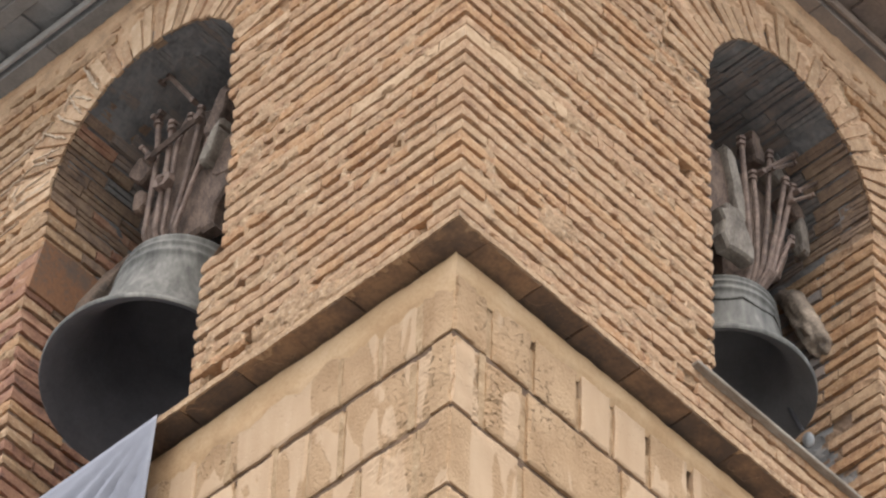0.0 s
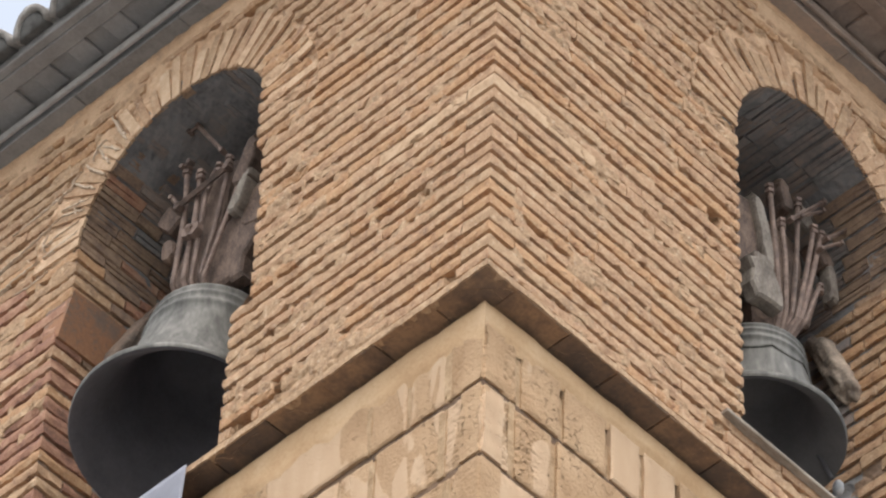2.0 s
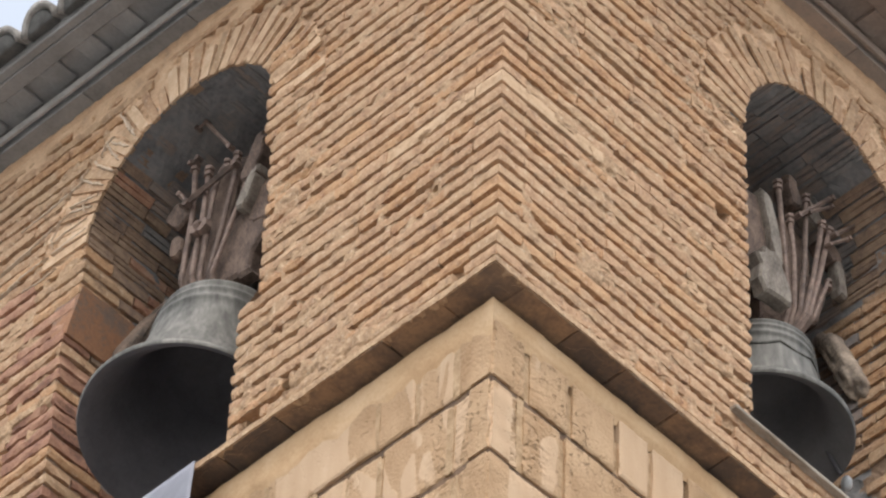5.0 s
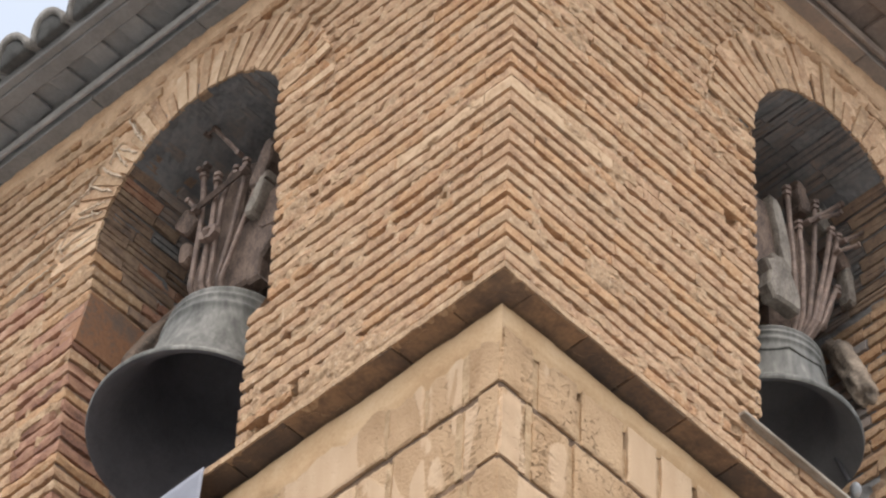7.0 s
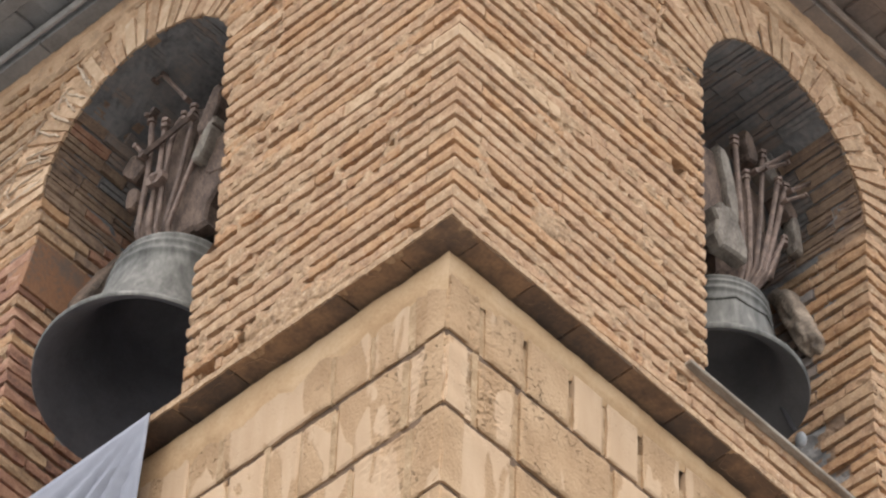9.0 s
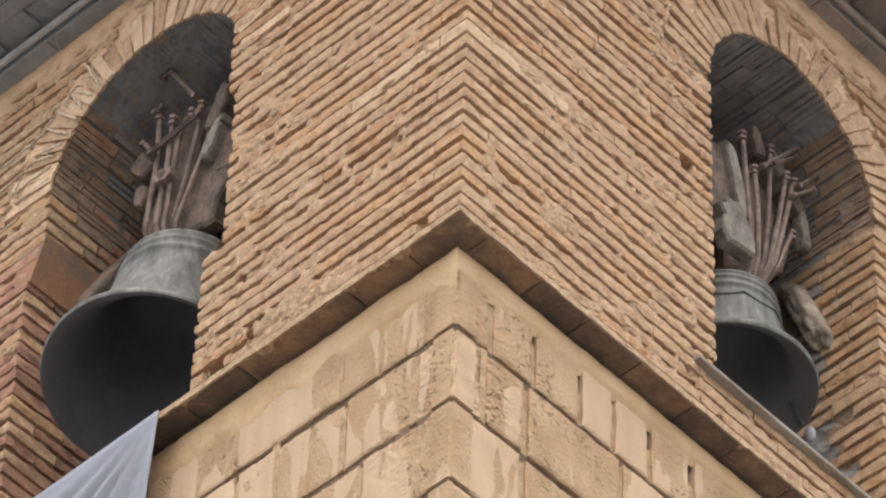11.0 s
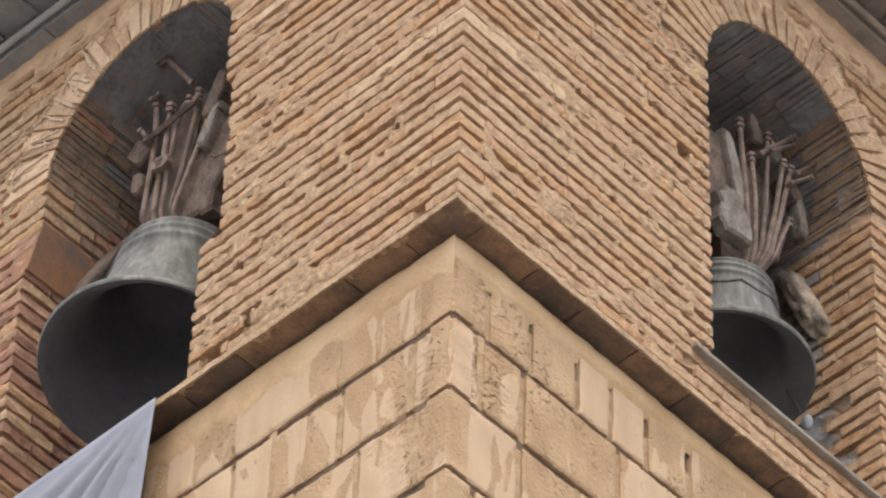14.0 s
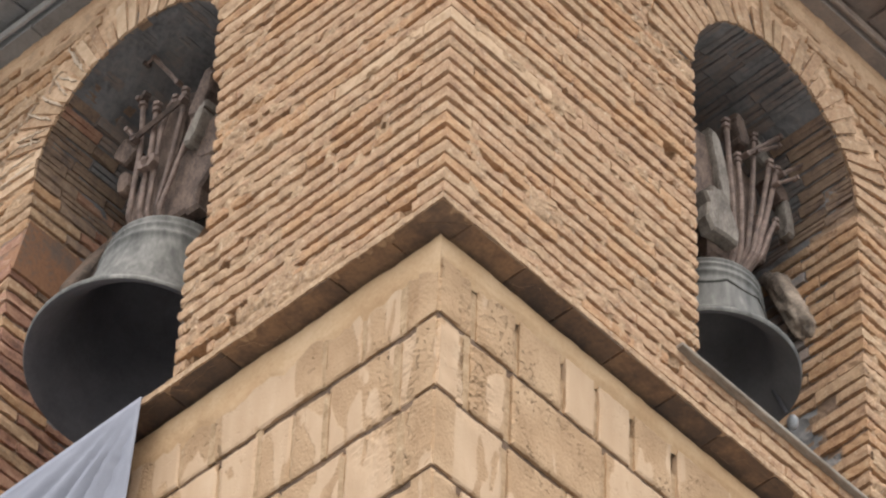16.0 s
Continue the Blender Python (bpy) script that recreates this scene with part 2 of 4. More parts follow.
EAVE_TILE = surface("eave_tile", [(0.3, (0.20, 0.175, 0.16)), (0.5, (0.28, 0.235, 0.205)), (0.75, (0.38, 0.29, 0.235))], scale=6, own=0.25, fine=60)
BEDDING = surface("bedding", [(0.3, (0.071, 0.067, 0.063)), (0.55, (0.101, 0.097, 0.092)), (0.8, (0.139, 0.132, 0.126))], scale=14, fine=60, bump=0.5)
BROWN_WOOD = surface("brown_eave_wood", [(0.3, (0.20, 0.155, 0.13)), (0.55, (0.28, 0.22, 0.185)), (0.8, (0.36, 0.29, 0.24))], scale=6, fine=60, bump=0.4, own=0.2)
EAVE_GREY = surface("eave_tile_grey", [(0.3, (0.191, 0.187, 0.184)), (0.5, (0.251, 0.246, 0.242)), (0.75, (0.319, 0.308, 0.299))], scale=6, own=0.15, fine=60)
LATH = surface("eave_lath", [(0.3, (0.270, 0.257, 0.248)), (0.5, (0.360, 0.342, 0.329)), (0.75, (0.450, 0.427, 0.410))], scale=8, fine=60, bump=0.4)
GREY_BOARD = surface("grey_board", [(0.3, (0.20, 0.16, 0.125)), (0.5, (0.31, 0.265, 0.22)), (0.75, (0.44, 0.40, 0.35))], scale=7, fine=50, bump=0.4, stretch=(1, 4, 4))
ROOF_TILE = surface("roof_tile", [(0.25, (0.17, 0.155, 0.14)), (0.5, (0.28, 0.26, 0.24)), (0.62, (0.40, 0.38, 0.355)), (0.8, (0.54, 0.52, 0.50))], scale=9, fine=60, own=0.2, bump=0.4)
CLOTH = surface("white_cloth", [(0.3, (0.24, 0.245, 0.285)), (0.7, (0.29, 0.295, 0.34))], scale=3, fine=300, bump=0.05, rough=0.8)
GROUND = surface("paving", [(0.3, (0.185, 0.177, 0.168)), (0.55, (0.235, 0.226, 0.215)), (0.8, (0.29, 0.28, 0.267))], scale=0.6, fine=4, bump=0.2)


# ---- builders ----
def mesh_of(bm, material, name="mesh", smooth=False):
    me = bpy.data.meshes.new(name)
    bm.normal_update()
    bm.to_mesh(me)
    bm.free()
    me.materials.append(material)
    if smooth:
        me.polygons.foreach_set("use_smooth", [True] * len(me.polygons))
    return me


def part(name, bm, material, parent=None, label="", smooth=False):
    ob = new(name, mesh_of(bm, material, name, smooth))
    ob.parent = parent
    return tagged(ob, label)


def thing(name, label, category, group="", kind="", at=None):
    ob = tagged(new(name), label, category, group, kind)
    if at is not None:
        ob.matrix_world = at
    return ob


def box(bm, x0, x1, y0, y1, z0, z1, bevel=0.0, rough=0.0, rng=None):
    v = bmesh.ops.create_cube(bm, size=1)["verts"]
    for p in v:
        p.co = Vector((x0 + (x1 - x0) * (p.co.x + 0.5), y0 + (y1 - y0) * (p.co.y + 0.5), z0 + (z1 - z0) * (p.co.z + 0.5)))
        if rough:
            p.co += Vector((rng.uniform(-rough, rough), rng.uniform(-rough, rough), rng.uniform(-rough, rough)))
    if bevel:
        edges = list({e for p in v for e in p.link_edges})
        bmesh.ops.bevel(bm, geom=edges, offset=bevel, segments=1, affect="EDGES")


def rod(bm, a, b, r, sides=8, r2=None):
    a, b = Vector(a), Vector(b)
    d = b - a
    m = Matrix.Translation((a + b) / 2) @ d.to_track_quat("Z", "Y").to_matrix().to_4x4()
    bmesh.ops.create_cone(bm, cap_ends=True, segments=sides, radius1=r, radius2=r if r2 is None else r2, depth=d.length, matrix=m)


def lathe(bm, profile, steps=64, close=False):
    rings = []
    for r, z in profile:
        rings.append([bm.verts.new((r * math.cos(2 * math.pi * i / steps), r * math.sin(2 * math.pi * i / steps), z)) for i in range(steps)])
    for a, b in zip(rings, rings[1:]):
        for i in range(steps):
            j = (i + 1) % steps
            bm.faces.new((a[i], a[j], b[j], b[i]))
    return rings


# ---- plan: the tower's corner is at x = 0, y = 0; the west face runs along y, the south face along x ----
COURSE = 0.0742
BASE = 15.0          # top of the cornice, foot of the brick belfry
TOP = 18.3
SIDE = 3.7           # width of the tower
THICK = 0.75         # belfry walls
RECESS = 0.068       # the stone stage stands back under the cornice


class Face:
    """One belfry face: u runs from the corner along the wall, d into the wall."""

    def __init__(self, west, mid, radius, spring, near, far, sill, lift, eave):
        self.west, self.mid, self.radius, self.spring = west, mid, radius, spring
        self.lift, self.eave = lift, eave      # rise of the arch over its half width; underside of the eave
        self.pockets, self.cracks = [], []
        self.near, self.far, self.sill = near, far, sill   # edges of the opening as functions of height

    def at(self, u, d, z):
        return Vector((d, u, z)) if self.west else Vector((u, d, z))

    def place(self, u, d, z, length):
        """The pose of a piece whose local x runs along the wall and y into it, from u to u + length."""
        return pose(d, u + length, z, 0, 0, -90) if self.west else pose(u, d, z)

    def opening(self, u, z, grow=0.0):
        """Is (u, z) in the arched opening, grown by so much?"""
        if z < self.sill - grow:
            return False
        if z > self.spring:
            return math.hypot(u - self.mid, (z - self.spring) / self.lift) < self.radius + grow
        return self.near(z) - grow < u < self.far(z) + grow


def west_near(z):
    return 1.335 if z < 15.79 else 1.235


def west_far(z):
    return 2.36 if z < 16.45 else 2.285 + 0.075 * max(0.0, min(1.0, (16.67 - z) / 0.22))


WEST = Face(True, 1.76, 0.525, 16.935, west_near, west_far, 15.03, 1.0, 17.835)
SOUTH = Face(False, 1.855, 0.49, 17.03, lambda z: 1.365, lambda z: 2.345, 15.26, 1.12, 18.02)


# holes where bricks are broken out: along the wall, height, half width, half height
WEST.pockets = [(1.22, 15.085, 0.055, 0.03), (1.036, 15.145, 0.022, 0.018), (0.184, 15.10, 0.03, 0.02), (0.741, 16.04, 0.03, 0.014), (0.335, 15.68, 0.015, 0.012)]
SOUTH.pockets = [(1.225, 16.37, 0.032, 0.032), (1.23, 15.15, 0.035, 0.026), (0.494, 15.665, 0.06, 0.014), (0.496, 16.475, 0.05, 0.012)]


# long open joints in the smeared mortar under the eaves: height, from, to along the wall
WEST.cracks = [(17.69, 2.02, 2.75), (17.76, 1.5, 1.95), (17.60, 2.45, 2.9)]
SOUTH.cracks = [(17.87, 1.62, 2.02), (17.80, 2.05, 2.4), (17.93, 1.2, 1.5)]


def brick_mesh(seed, material, wear=1.0, rings=0):
    """A worn brick in a unit box: x its length, y into the wall, z its height; the front face is uneven."""
    rng = random.Random(seed)
    nx, nz = 11, 3
    bm = bmesh.new()
    xs = [0.0, 0.05, 0.15, 0.26, 0.38, 0.5, 0.62, 0.74, 0.85, 0.95, 1.0]
    zs = [0.0, 0.5, 1.0]
    front, back = [], []
    for k, z in enumerate(zs):
        fr, bk = [], []
        for i, x in enumerate(xs):
            edge = (k in (0, nz - 1)) + (i in (0, nx - 1))
            dy = rng.uniform(-0.008, 0.014) * wear + (0.02 * wear * rng.uniform(0.2, 1.8) if k in (0, nz - 1) else 0)
            chip = rng.uniform(0.12, 0.3) if rng.random() < 0.06 else 0.0
            xx = x + rng.uniform(-0.012, 0.012) + (0.02 if 0 < i < nx - 1 and rng.random() < 0.3 else 0)
            zz = z + (rng.uniform(-0.05, 0.05) + chip if k == 0 else rng.uniform(-0.05, 0.05) - chip if k == nz - 1 else rng.uniform(-0.15, 0.15)) * wear
            fr.append(bm.verts.new((xx, dy, zz)))
            bk.append(bm.verts.new((x, 1.0, z)) if edge else None)
        front.append(fr)
        back.append(bk)
    for k in range(nz - 1):
        for i in range(nx - 1):
            bm.faces.new((front[k][i], front[k][i + 1], front[k + 1][i + 1], front[k + 1][i]))
    loop_f = front[0] + [front[1][-1]] + front[2][::-1] + [front[1][0]]
    loop_b = back[0] + [back[1][-1]] + back[2][::-1] + [back[1][0]]
    loops = [loop_f]
    for r in range(rings):      # worn sides, for bricks that show more than their face
        t = (r + 1) / (rings + 1)
        loops.append([bm.verts.new((v.co.x + rng.uniform(-0.02, 0.02), t, v.co.z + rng.uniform(-0.06, 0.06))) for v in loop_b])
    loops.append(loop_b)
    for l0, l1 in zip(loops, loops[1:]):
        for i in range(len(l0)):
            j = (i + 1) % len(l0)
            bm.faces.new((l0[j], l0[i], l1[i], l1[j]))
    return mesh_of(bm, material, "brick")


BRICKS = [brick_mesh(k, (BRICK, BRICK, BRICK_ORANGE, BRICK, BRICK_GREY)[k % 5]) for k in range(20)]
RED_BRICKS = [brick_mesh(k, RED_BRICK, 1.0, 3) for k in range(8)]
JAMB_BRICKS = [brick_mesh(k + 80, (BRICK, BRICK_ORANGE, BRICK_GREY)[k % 3], 1.0, 2) for k in range(9)]


def jamb_depth(k):
    """How far a brick at the edge of an opening reaches in, course by course."""
    return (0.27, 0.15, 0.25, 0.13, 0.28, 0.2)[k % 6]


FLUSH_BRICKS = [brick_mesh(k + 40, FLUSH_BRICK, 0.6) for k in range(5)]
REVEAL_BRICKS = [brick_mesh(k + 60, REVEAL_BRICK, 0.9) for k in range(6)]
RING_BRICKS = [brick_mesh(k + 20, (PALE_BRICK, BRICK_GREY, PALE_BRICK, BRICK)[k % 4], 0.35) for k in range(8)]
DEEP_BRICKS = [brick_mesh(k + 30, DEEP_BRICK, 0.35) for k in range(8)]
SOFFIT = {name: [brick_mesh(k + 90, m, 0.4) for k in range(6)] for name, m in (("red", RED_BRICK), ("bare", REVEAL_BRICK), ("mid_grey", DEEP_BRICK), ("dark_grey", DARK_BRICK))}
BRICKS_REST = [brick_mesh(k, BRICK_REST) for k in range(6)]


# courses in which the mortar was smeared flush, per face
WEST_FLUSH = {14: 1.0}
SOUTH_FLUSH = {14: 1.0}


def corner_loss(z):
    return 0.05 + 0.008 * math.sin(z * 31) + 0.018 * noise.noise(Vector((0, 0, z * 9)))


def rough_depth(face, u, z, flush):
    """How deep the mortar lies behind the brick faces: raked joints, with smeared patches."""
    k = int((z - BASE) / COURSE)
    s = 3.7 if face.west else 9.1
    joint = math.floor((z - BASE) / COURSE + 0.62)
    a = noise.noise(Vector((u * 2.4, joint * 5.13, s)))
    b = noise.noise(Vector((u * 10, joint * 7.71, s + 4)))
    c = noise.noise(Vector((u * 38, z * 45, s + 8)))
    e = noise.noise(Vector((u * 26, joint * 4.37, s + 12)))
    d = 0.0175 + 0.014 * a + 0.021 * b + 0.016 * e + 0.008 * c
    # short stretches where the joint has fallen out deep
    lost = noise.noise(Vector((u * 5.5, joint * 7.31, s + 60))) + 0.35 * noise.noise(Vector((u * 23, joint * 3.7, s + 66)))
    d += 0.24 * max(0.0, lost - 0.16)
    smear = noise.noise(Vector((u * 1.9, z * 3.4, s + 20))) + 0.4 * noise.noise(Vector((u * 8, z * 11, s + 24)))
    d = max(d, 0.002) - 0.06 * max(0.0, smear - 0.34)
    d -= 0.014 * flush.get(k, 0.0)
    edge = corner_loss(z)
    if u < edge + 0.06:
        d = max(d, edge + 0.03 - 1.2 * (u - edge))      # joints washed out round the corner
    top = (z - face.eave + 0.24) / 0.2 + 0.5 * a
    if top > 0:
        d = d + (-0.003 + 0.003 * b + 0.004 * c - d) * min(1.0, top)     # smeared over under the eave
    ring = math.hypot(u - face.mid, (z - face.spring) / face.lift) - face.radius
    if z > face.spring - 0.02 and 0 < ring < 0.28:
        d = 0.017 + 0.012 * a + 0.014 * b + 0.012 * c
    for z_gap, u_from, u_to in face.cracks:
        if abs(z - z_gap) < 0.008 and u_from < u < u_to and b > -0.25:
            d = 0.05
    for pu, pz, ru, rz in face.pockets:
        if abs(u - pu) < ru and abs(z - pz) < rz:
            return 0.2
    return max(-0.004 + 0.003 * c, min(0.075 if u > edge else 0.14, d))


def wall_sheet(face, flush, parent):
    """The mortar body of a wall: the uneven front, the reveals of the opening, and the inner face."""
    du, dz = 0.0125, COURSE / 7
    nu, nz = int(SIDE / du), int((TOP - BASE) / dz)
    plain, smeared = bmesh.new(), bmesh.new()
    grids = {id(plain): {}, id(smeared): {}}

    def vert(bm, i, k):
        grid = grids[id(bm)]
        if (i, k) not in grid:
            u, z = i * du, BASE + k * dz
            grid[i, k] = bm.verts.new(face.at(max(u, corner_loss(z)), rough_depth(face, u, z, flush), z))
        return grid[i, k]

    for i in range(nu):
        for k in range(nz):
            u, z = (i + 0.5) * du, BASE + (k + 0.5) * dz
            if face.opening(u, z, 0.012):
                continue
            ragged = 0.05 * noise.noise(Vector((u * 5, z * 5, 1))) + 0.03 * noise.noise(Vector((u * 21, z * 21, 2)))
            ring = math.hypot(u - face.mid, (z - face.spring) / face.lift) - face.radius
            bm = smeared if z > face.eave - 0.19 + ragged or (z > face.spring and ring < 0.27 + ragged) else plain
            q = [vert(bm, i, k), vert(bm, i + 1, k), vert(bm, i + 1, k + 1), vert(bm, i, k + 1)]
            bm.faces.new(q[::-1] if face.west else q)
    part("smeared_mortar", smeared, FILLET, parent, "smeared mortar, paled to offset the eave's shade")
    return part("mortar", plain, MORTAR, parent)


def reveal_sheet(face, parent):
    """Jambs, soffit and sill behind the bricks of the opening."""
    bm = bmesh.new()
    line = [(face.near(z), z, -1, 0, 0.0) for z in np.linspace(face.sill - 0.009, face.spring, 24)]
    line += [(face.mid - face.radius * math.cos(a), face.spring + face.radius * face.lift * math.sin(a), -math.cos(a), math.sin(a), a / math.pi) for a in np.linspace(0.05, math.pi - 0.05, 56)]
    line += [(face.far(z), z, 1, 0, 1.0) for z in np.linspace(face.spring, face.sill - 0.009, 70)]
    line.append(line[0])
    depths = [0.008 + (THICK - 0.008) * k / 36 for k in range(37)]
    grey_part, brown = bmesh.new(), bmesh.new()
    s = 1.7 if face.west else 6.3

    def point(u, z, nu, nz, d):
        g = 0.015 + 0.010 * noise.noise(Vector((u * 14, d * 14, z * 22 + s))) + 0.004 * noise.noise(Vector((u * 40, d * 40, z * 60 + s)))
        return face.at(u + nu * g, d, z + nz * g)

    for i in range(len(line) - 1):
        u, z, f = line[i][0], line[i][1], line[i][4]
        # how far in the brown mortar reaches before the grey
        brown_to = -0.06 + (0.42 if face.west else 0.2) * max(0.0, (f - 0.62) / 0.38) ** 1.3 if f else 0.1
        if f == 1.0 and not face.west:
            brown_to = 0.3 - 0.08 * max(0.0, (z - 16.3) / 0.7) if z > 16.05 else 0.25
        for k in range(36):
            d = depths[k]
            here = brown_to + 0.16 * noise.noise(Vector((u * 5, d * 5, z * 7 + s))) + 0.10 * noise.noise(Vector((u * 16, d * 16, z * 24 + s)))
            bm = brown if d < here else grey_part
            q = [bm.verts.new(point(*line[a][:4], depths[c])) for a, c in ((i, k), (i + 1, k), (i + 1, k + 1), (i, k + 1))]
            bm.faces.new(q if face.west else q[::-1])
    for bm in (brown, grey_part):
        bmesh.ops.remove_doubles(bm, verts=bm.verts[:], dist=0.0002)
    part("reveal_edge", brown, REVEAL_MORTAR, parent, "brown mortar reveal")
    return part("reveal", grey_part, GREY_PLASTER, parent, "grey rendered reveal")


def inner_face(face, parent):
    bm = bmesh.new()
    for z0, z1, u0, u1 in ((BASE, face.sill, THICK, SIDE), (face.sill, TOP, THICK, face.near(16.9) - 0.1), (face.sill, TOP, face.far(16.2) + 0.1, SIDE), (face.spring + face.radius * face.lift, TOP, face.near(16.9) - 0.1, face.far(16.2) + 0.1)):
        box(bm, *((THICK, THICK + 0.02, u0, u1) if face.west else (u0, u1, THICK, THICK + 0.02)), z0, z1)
    return part("inner_face", bm, GREY_PLASTER, parent, "grey inner face")


def lay_bricks(face, flush, parent, seed):
    """Courses of worn bricks, bonded at the corner, cut at the opening and its ring."""
    rng = random.Random(seed)
    rest = []
    ring = 0.275
    count = 0
    for k in range(1, int((TOP - BASE) / COURSE)):
        z = BASE + k * COURSE + 0.004
        height = 0.0485 + rng.uniform(-0.004, 0.005) + 0.017 * min(1.0, flush.get(k, 0.0))
        zc = z + height / 2
        own = (k % 2 == 0) != face.west
        start = 0.0 if own else 0.137
        runs = [(start, SIDE)]
        if zc > face.sill:
            lo = hi = None
            if zc <= face.spring:
                lo, hi = face.near(zc), face.far(zc)
            elif (zc - face.spring) / face.lift < face.radius + ring:
                w = math.sqrt((face.radius + ring) ** 2 - ((zc - face.spring) / face.lift) ** 2)
                lo, hi = face.mid - w, face.mid + w
            if lo is not None:
                runs = [(start, lo), (hi, SIDE)]
        laid = []
        for r0, r1 in runs:
            u = r0
            while u < r1 - 0.01:
                length = (0.29 if u == 0.0 else rng.choice((0.14, 0.27, 0.28, 0.29, 0.3))) + rng.uniform(-0.012, 0.012)
                end = r1 if u + length > r1 - 0.07 else u + length
                jamb = (end == r1 and r1 < SIDE) or (u == r0 and r0 > 0.2)
                laid.append((u, end, jamb_depth(k) if jamb else 0.13))
                u = end + rng.uniform(-0.001, 0.002)
        for piece in laid:
            pieces = [piece]
            for pu, pz, ru, rz in face.pockets:
                if abs(zc - pz) < rz + 0.015:
                    pieces = [x for p, q, depth in pieces for x in ([(p, q, depth)] if q < pu - ru or p > pu + ru else [(p, pu - ru, depth), (pu + ru, q, depth)])]
            for p, q, depth in pieces:
                if q - p < 0.03:
                    continue
                out = rng.uniform(-0.003, 0.004)
                if p < 0.01:
                    out = 0.0
                size = (q - p, depth, height * (0.94 if p < 0.01 and zc > 15.9 else 1.0))
                m = face.place(p, out, z + rng.uniform(-0.003, 0.003), q - p) @ pose(0, 0, 0, 0, rng.uniform(-0.35, 0.35), 0)
                if p < 2.62 and count < 300:
                    kind = FLUSH_BRICKS if k == 14 and p < 0.5 else RED_BRICKS if face.west and 2.2 < p < 2.62 and zc < 16.9 and rng.random() < 0.65 else JAMB_BRICKS if face.mid < p < face.far(zc) + 0.05 else BRICKS
                    mesh = rng.choice(kind)
                    ob = new("brick", mesh)
                    ob.parent = parent
                    ob.matrix_basis = m @ Matrix.Diagonal((*size, 1))
                    count += 1
                else:
                    rest.append((m, size))
    bm = bmesh.new()
    for i, (m, size) in enumerate(rest):
        n0 = len(bm.verts)
        bm.from_mesh(BRICKS_REST[i % 6])
        bm.verts.ensure_lookup_table()
        bmesh.ops.transform(bm, matrix=m @ Matrix.Diagonal((*size, 1)), verts=bm.verts[n0:])
    tagged(part("bricks", bm, BRICK_REST, parent), kind="stuff")


def lay_ring(face, parent, seed):
    """The arch: bricks on edge round the opening, and the rows behind them on the soffit."""
    rng = random.Random(seed)
    r = face.radius
    n = int(math.pi * (r + 0.06) / 0.060)
    for i in range(n):
        cuts, d = [(0.0, 0.012, 0.262)], 0.016
        part_way = (i + 0.5) / n
        while d < 0.72:
            length = min(rng.choice((0.14, 0.21, 0.27)) * rng.uniform(0.9, 1.1), 0.74 - d)
            cuts.append((d, d + length, 0.12))
            d += length + rng.uniform(0.001, 0.006)
        for row, (d0, d1, long) in enumerate(cuts):
            a = math.pi * (i + 0.5) / n + rng.uniform(-0.008, 0.008)
            w = 0.046 + rng.uniform(-0.006, 0.006)
            slip = rng.uniform(0.002, 0.009) if row == 0 else rng.uniform(0.010, 0.02) if face.west and part_way < 0.74 else rng.uniform(0.001, 0.010)
            reach = long + (rng.choice((-0.09, -0.03, 0.0, 0.01)) if row == 0 else 0.0) + rng.uniform(-0.02, 0.015)
            c = face.at(face.mid - (r + slip) * math.cos(a), d0 + (rng.uniform(-0.004, 0.006) if row == 0 else 0), face.spring + (r + slip) * face.lift * math.sin(a))
            along = (face.at(-math.cos(a), 0, math.sin(a))).normalized()     # outwards from the centre
            into = face.at(0, 1, 0)
            across = into.cross(along)
            basis = Matrix((across, into, along)).transposed().to_4x4()
            if row:
                w = 0.047 + rng.uniform(-0.005, 0.004)
                if rng.random() < (0.12 if part_way < 0.7 else 0.0):
                    continue
            # soffit bricks turn from brown to grey further into the wall
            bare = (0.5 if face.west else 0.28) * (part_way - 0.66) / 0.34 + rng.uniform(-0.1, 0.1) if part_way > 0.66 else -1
            kind = ("red" if face.west and rng.random() < 0.3 else "bare") if d0 < bare else "mid_grey" if rng.random() < (0.5 if part_way > 0.7 or not face.west else 0.15) else "dark_grey"
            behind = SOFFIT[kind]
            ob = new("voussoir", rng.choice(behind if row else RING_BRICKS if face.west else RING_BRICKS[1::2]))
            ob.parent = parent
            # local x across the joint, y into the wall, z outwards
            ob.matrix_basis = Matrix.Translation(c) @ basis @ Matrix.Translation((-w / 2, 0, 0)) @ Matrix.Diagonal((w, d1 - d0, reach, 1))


def lay_steps(face, parent, edge, z0, z1, seed):
    """Courses that run on past the springing and step into the opening beside the corner pier."""
    rng = random.Random(seed)
    for k in range(int((z0 - BASE) / COURSE), int((z1 - BASE) / COURSE)):
        z = BASE + k * COURSE + 0.004
        ob = new("brick", rng.choice(BRICKS))
        ob.parent = parent
        end = edge + rng.uniform(-0.006, 0.005)
        length = rng.choice((0.15, 0.2, 0.26))
        ob.matrix_basis = face.place(end - length, rng.uniform(-0.006, -0.001), z, length) @ Matrix.Diagonal((length, 0.2, 0.048 + rng.uniform(-0.004, 0.005), 1))


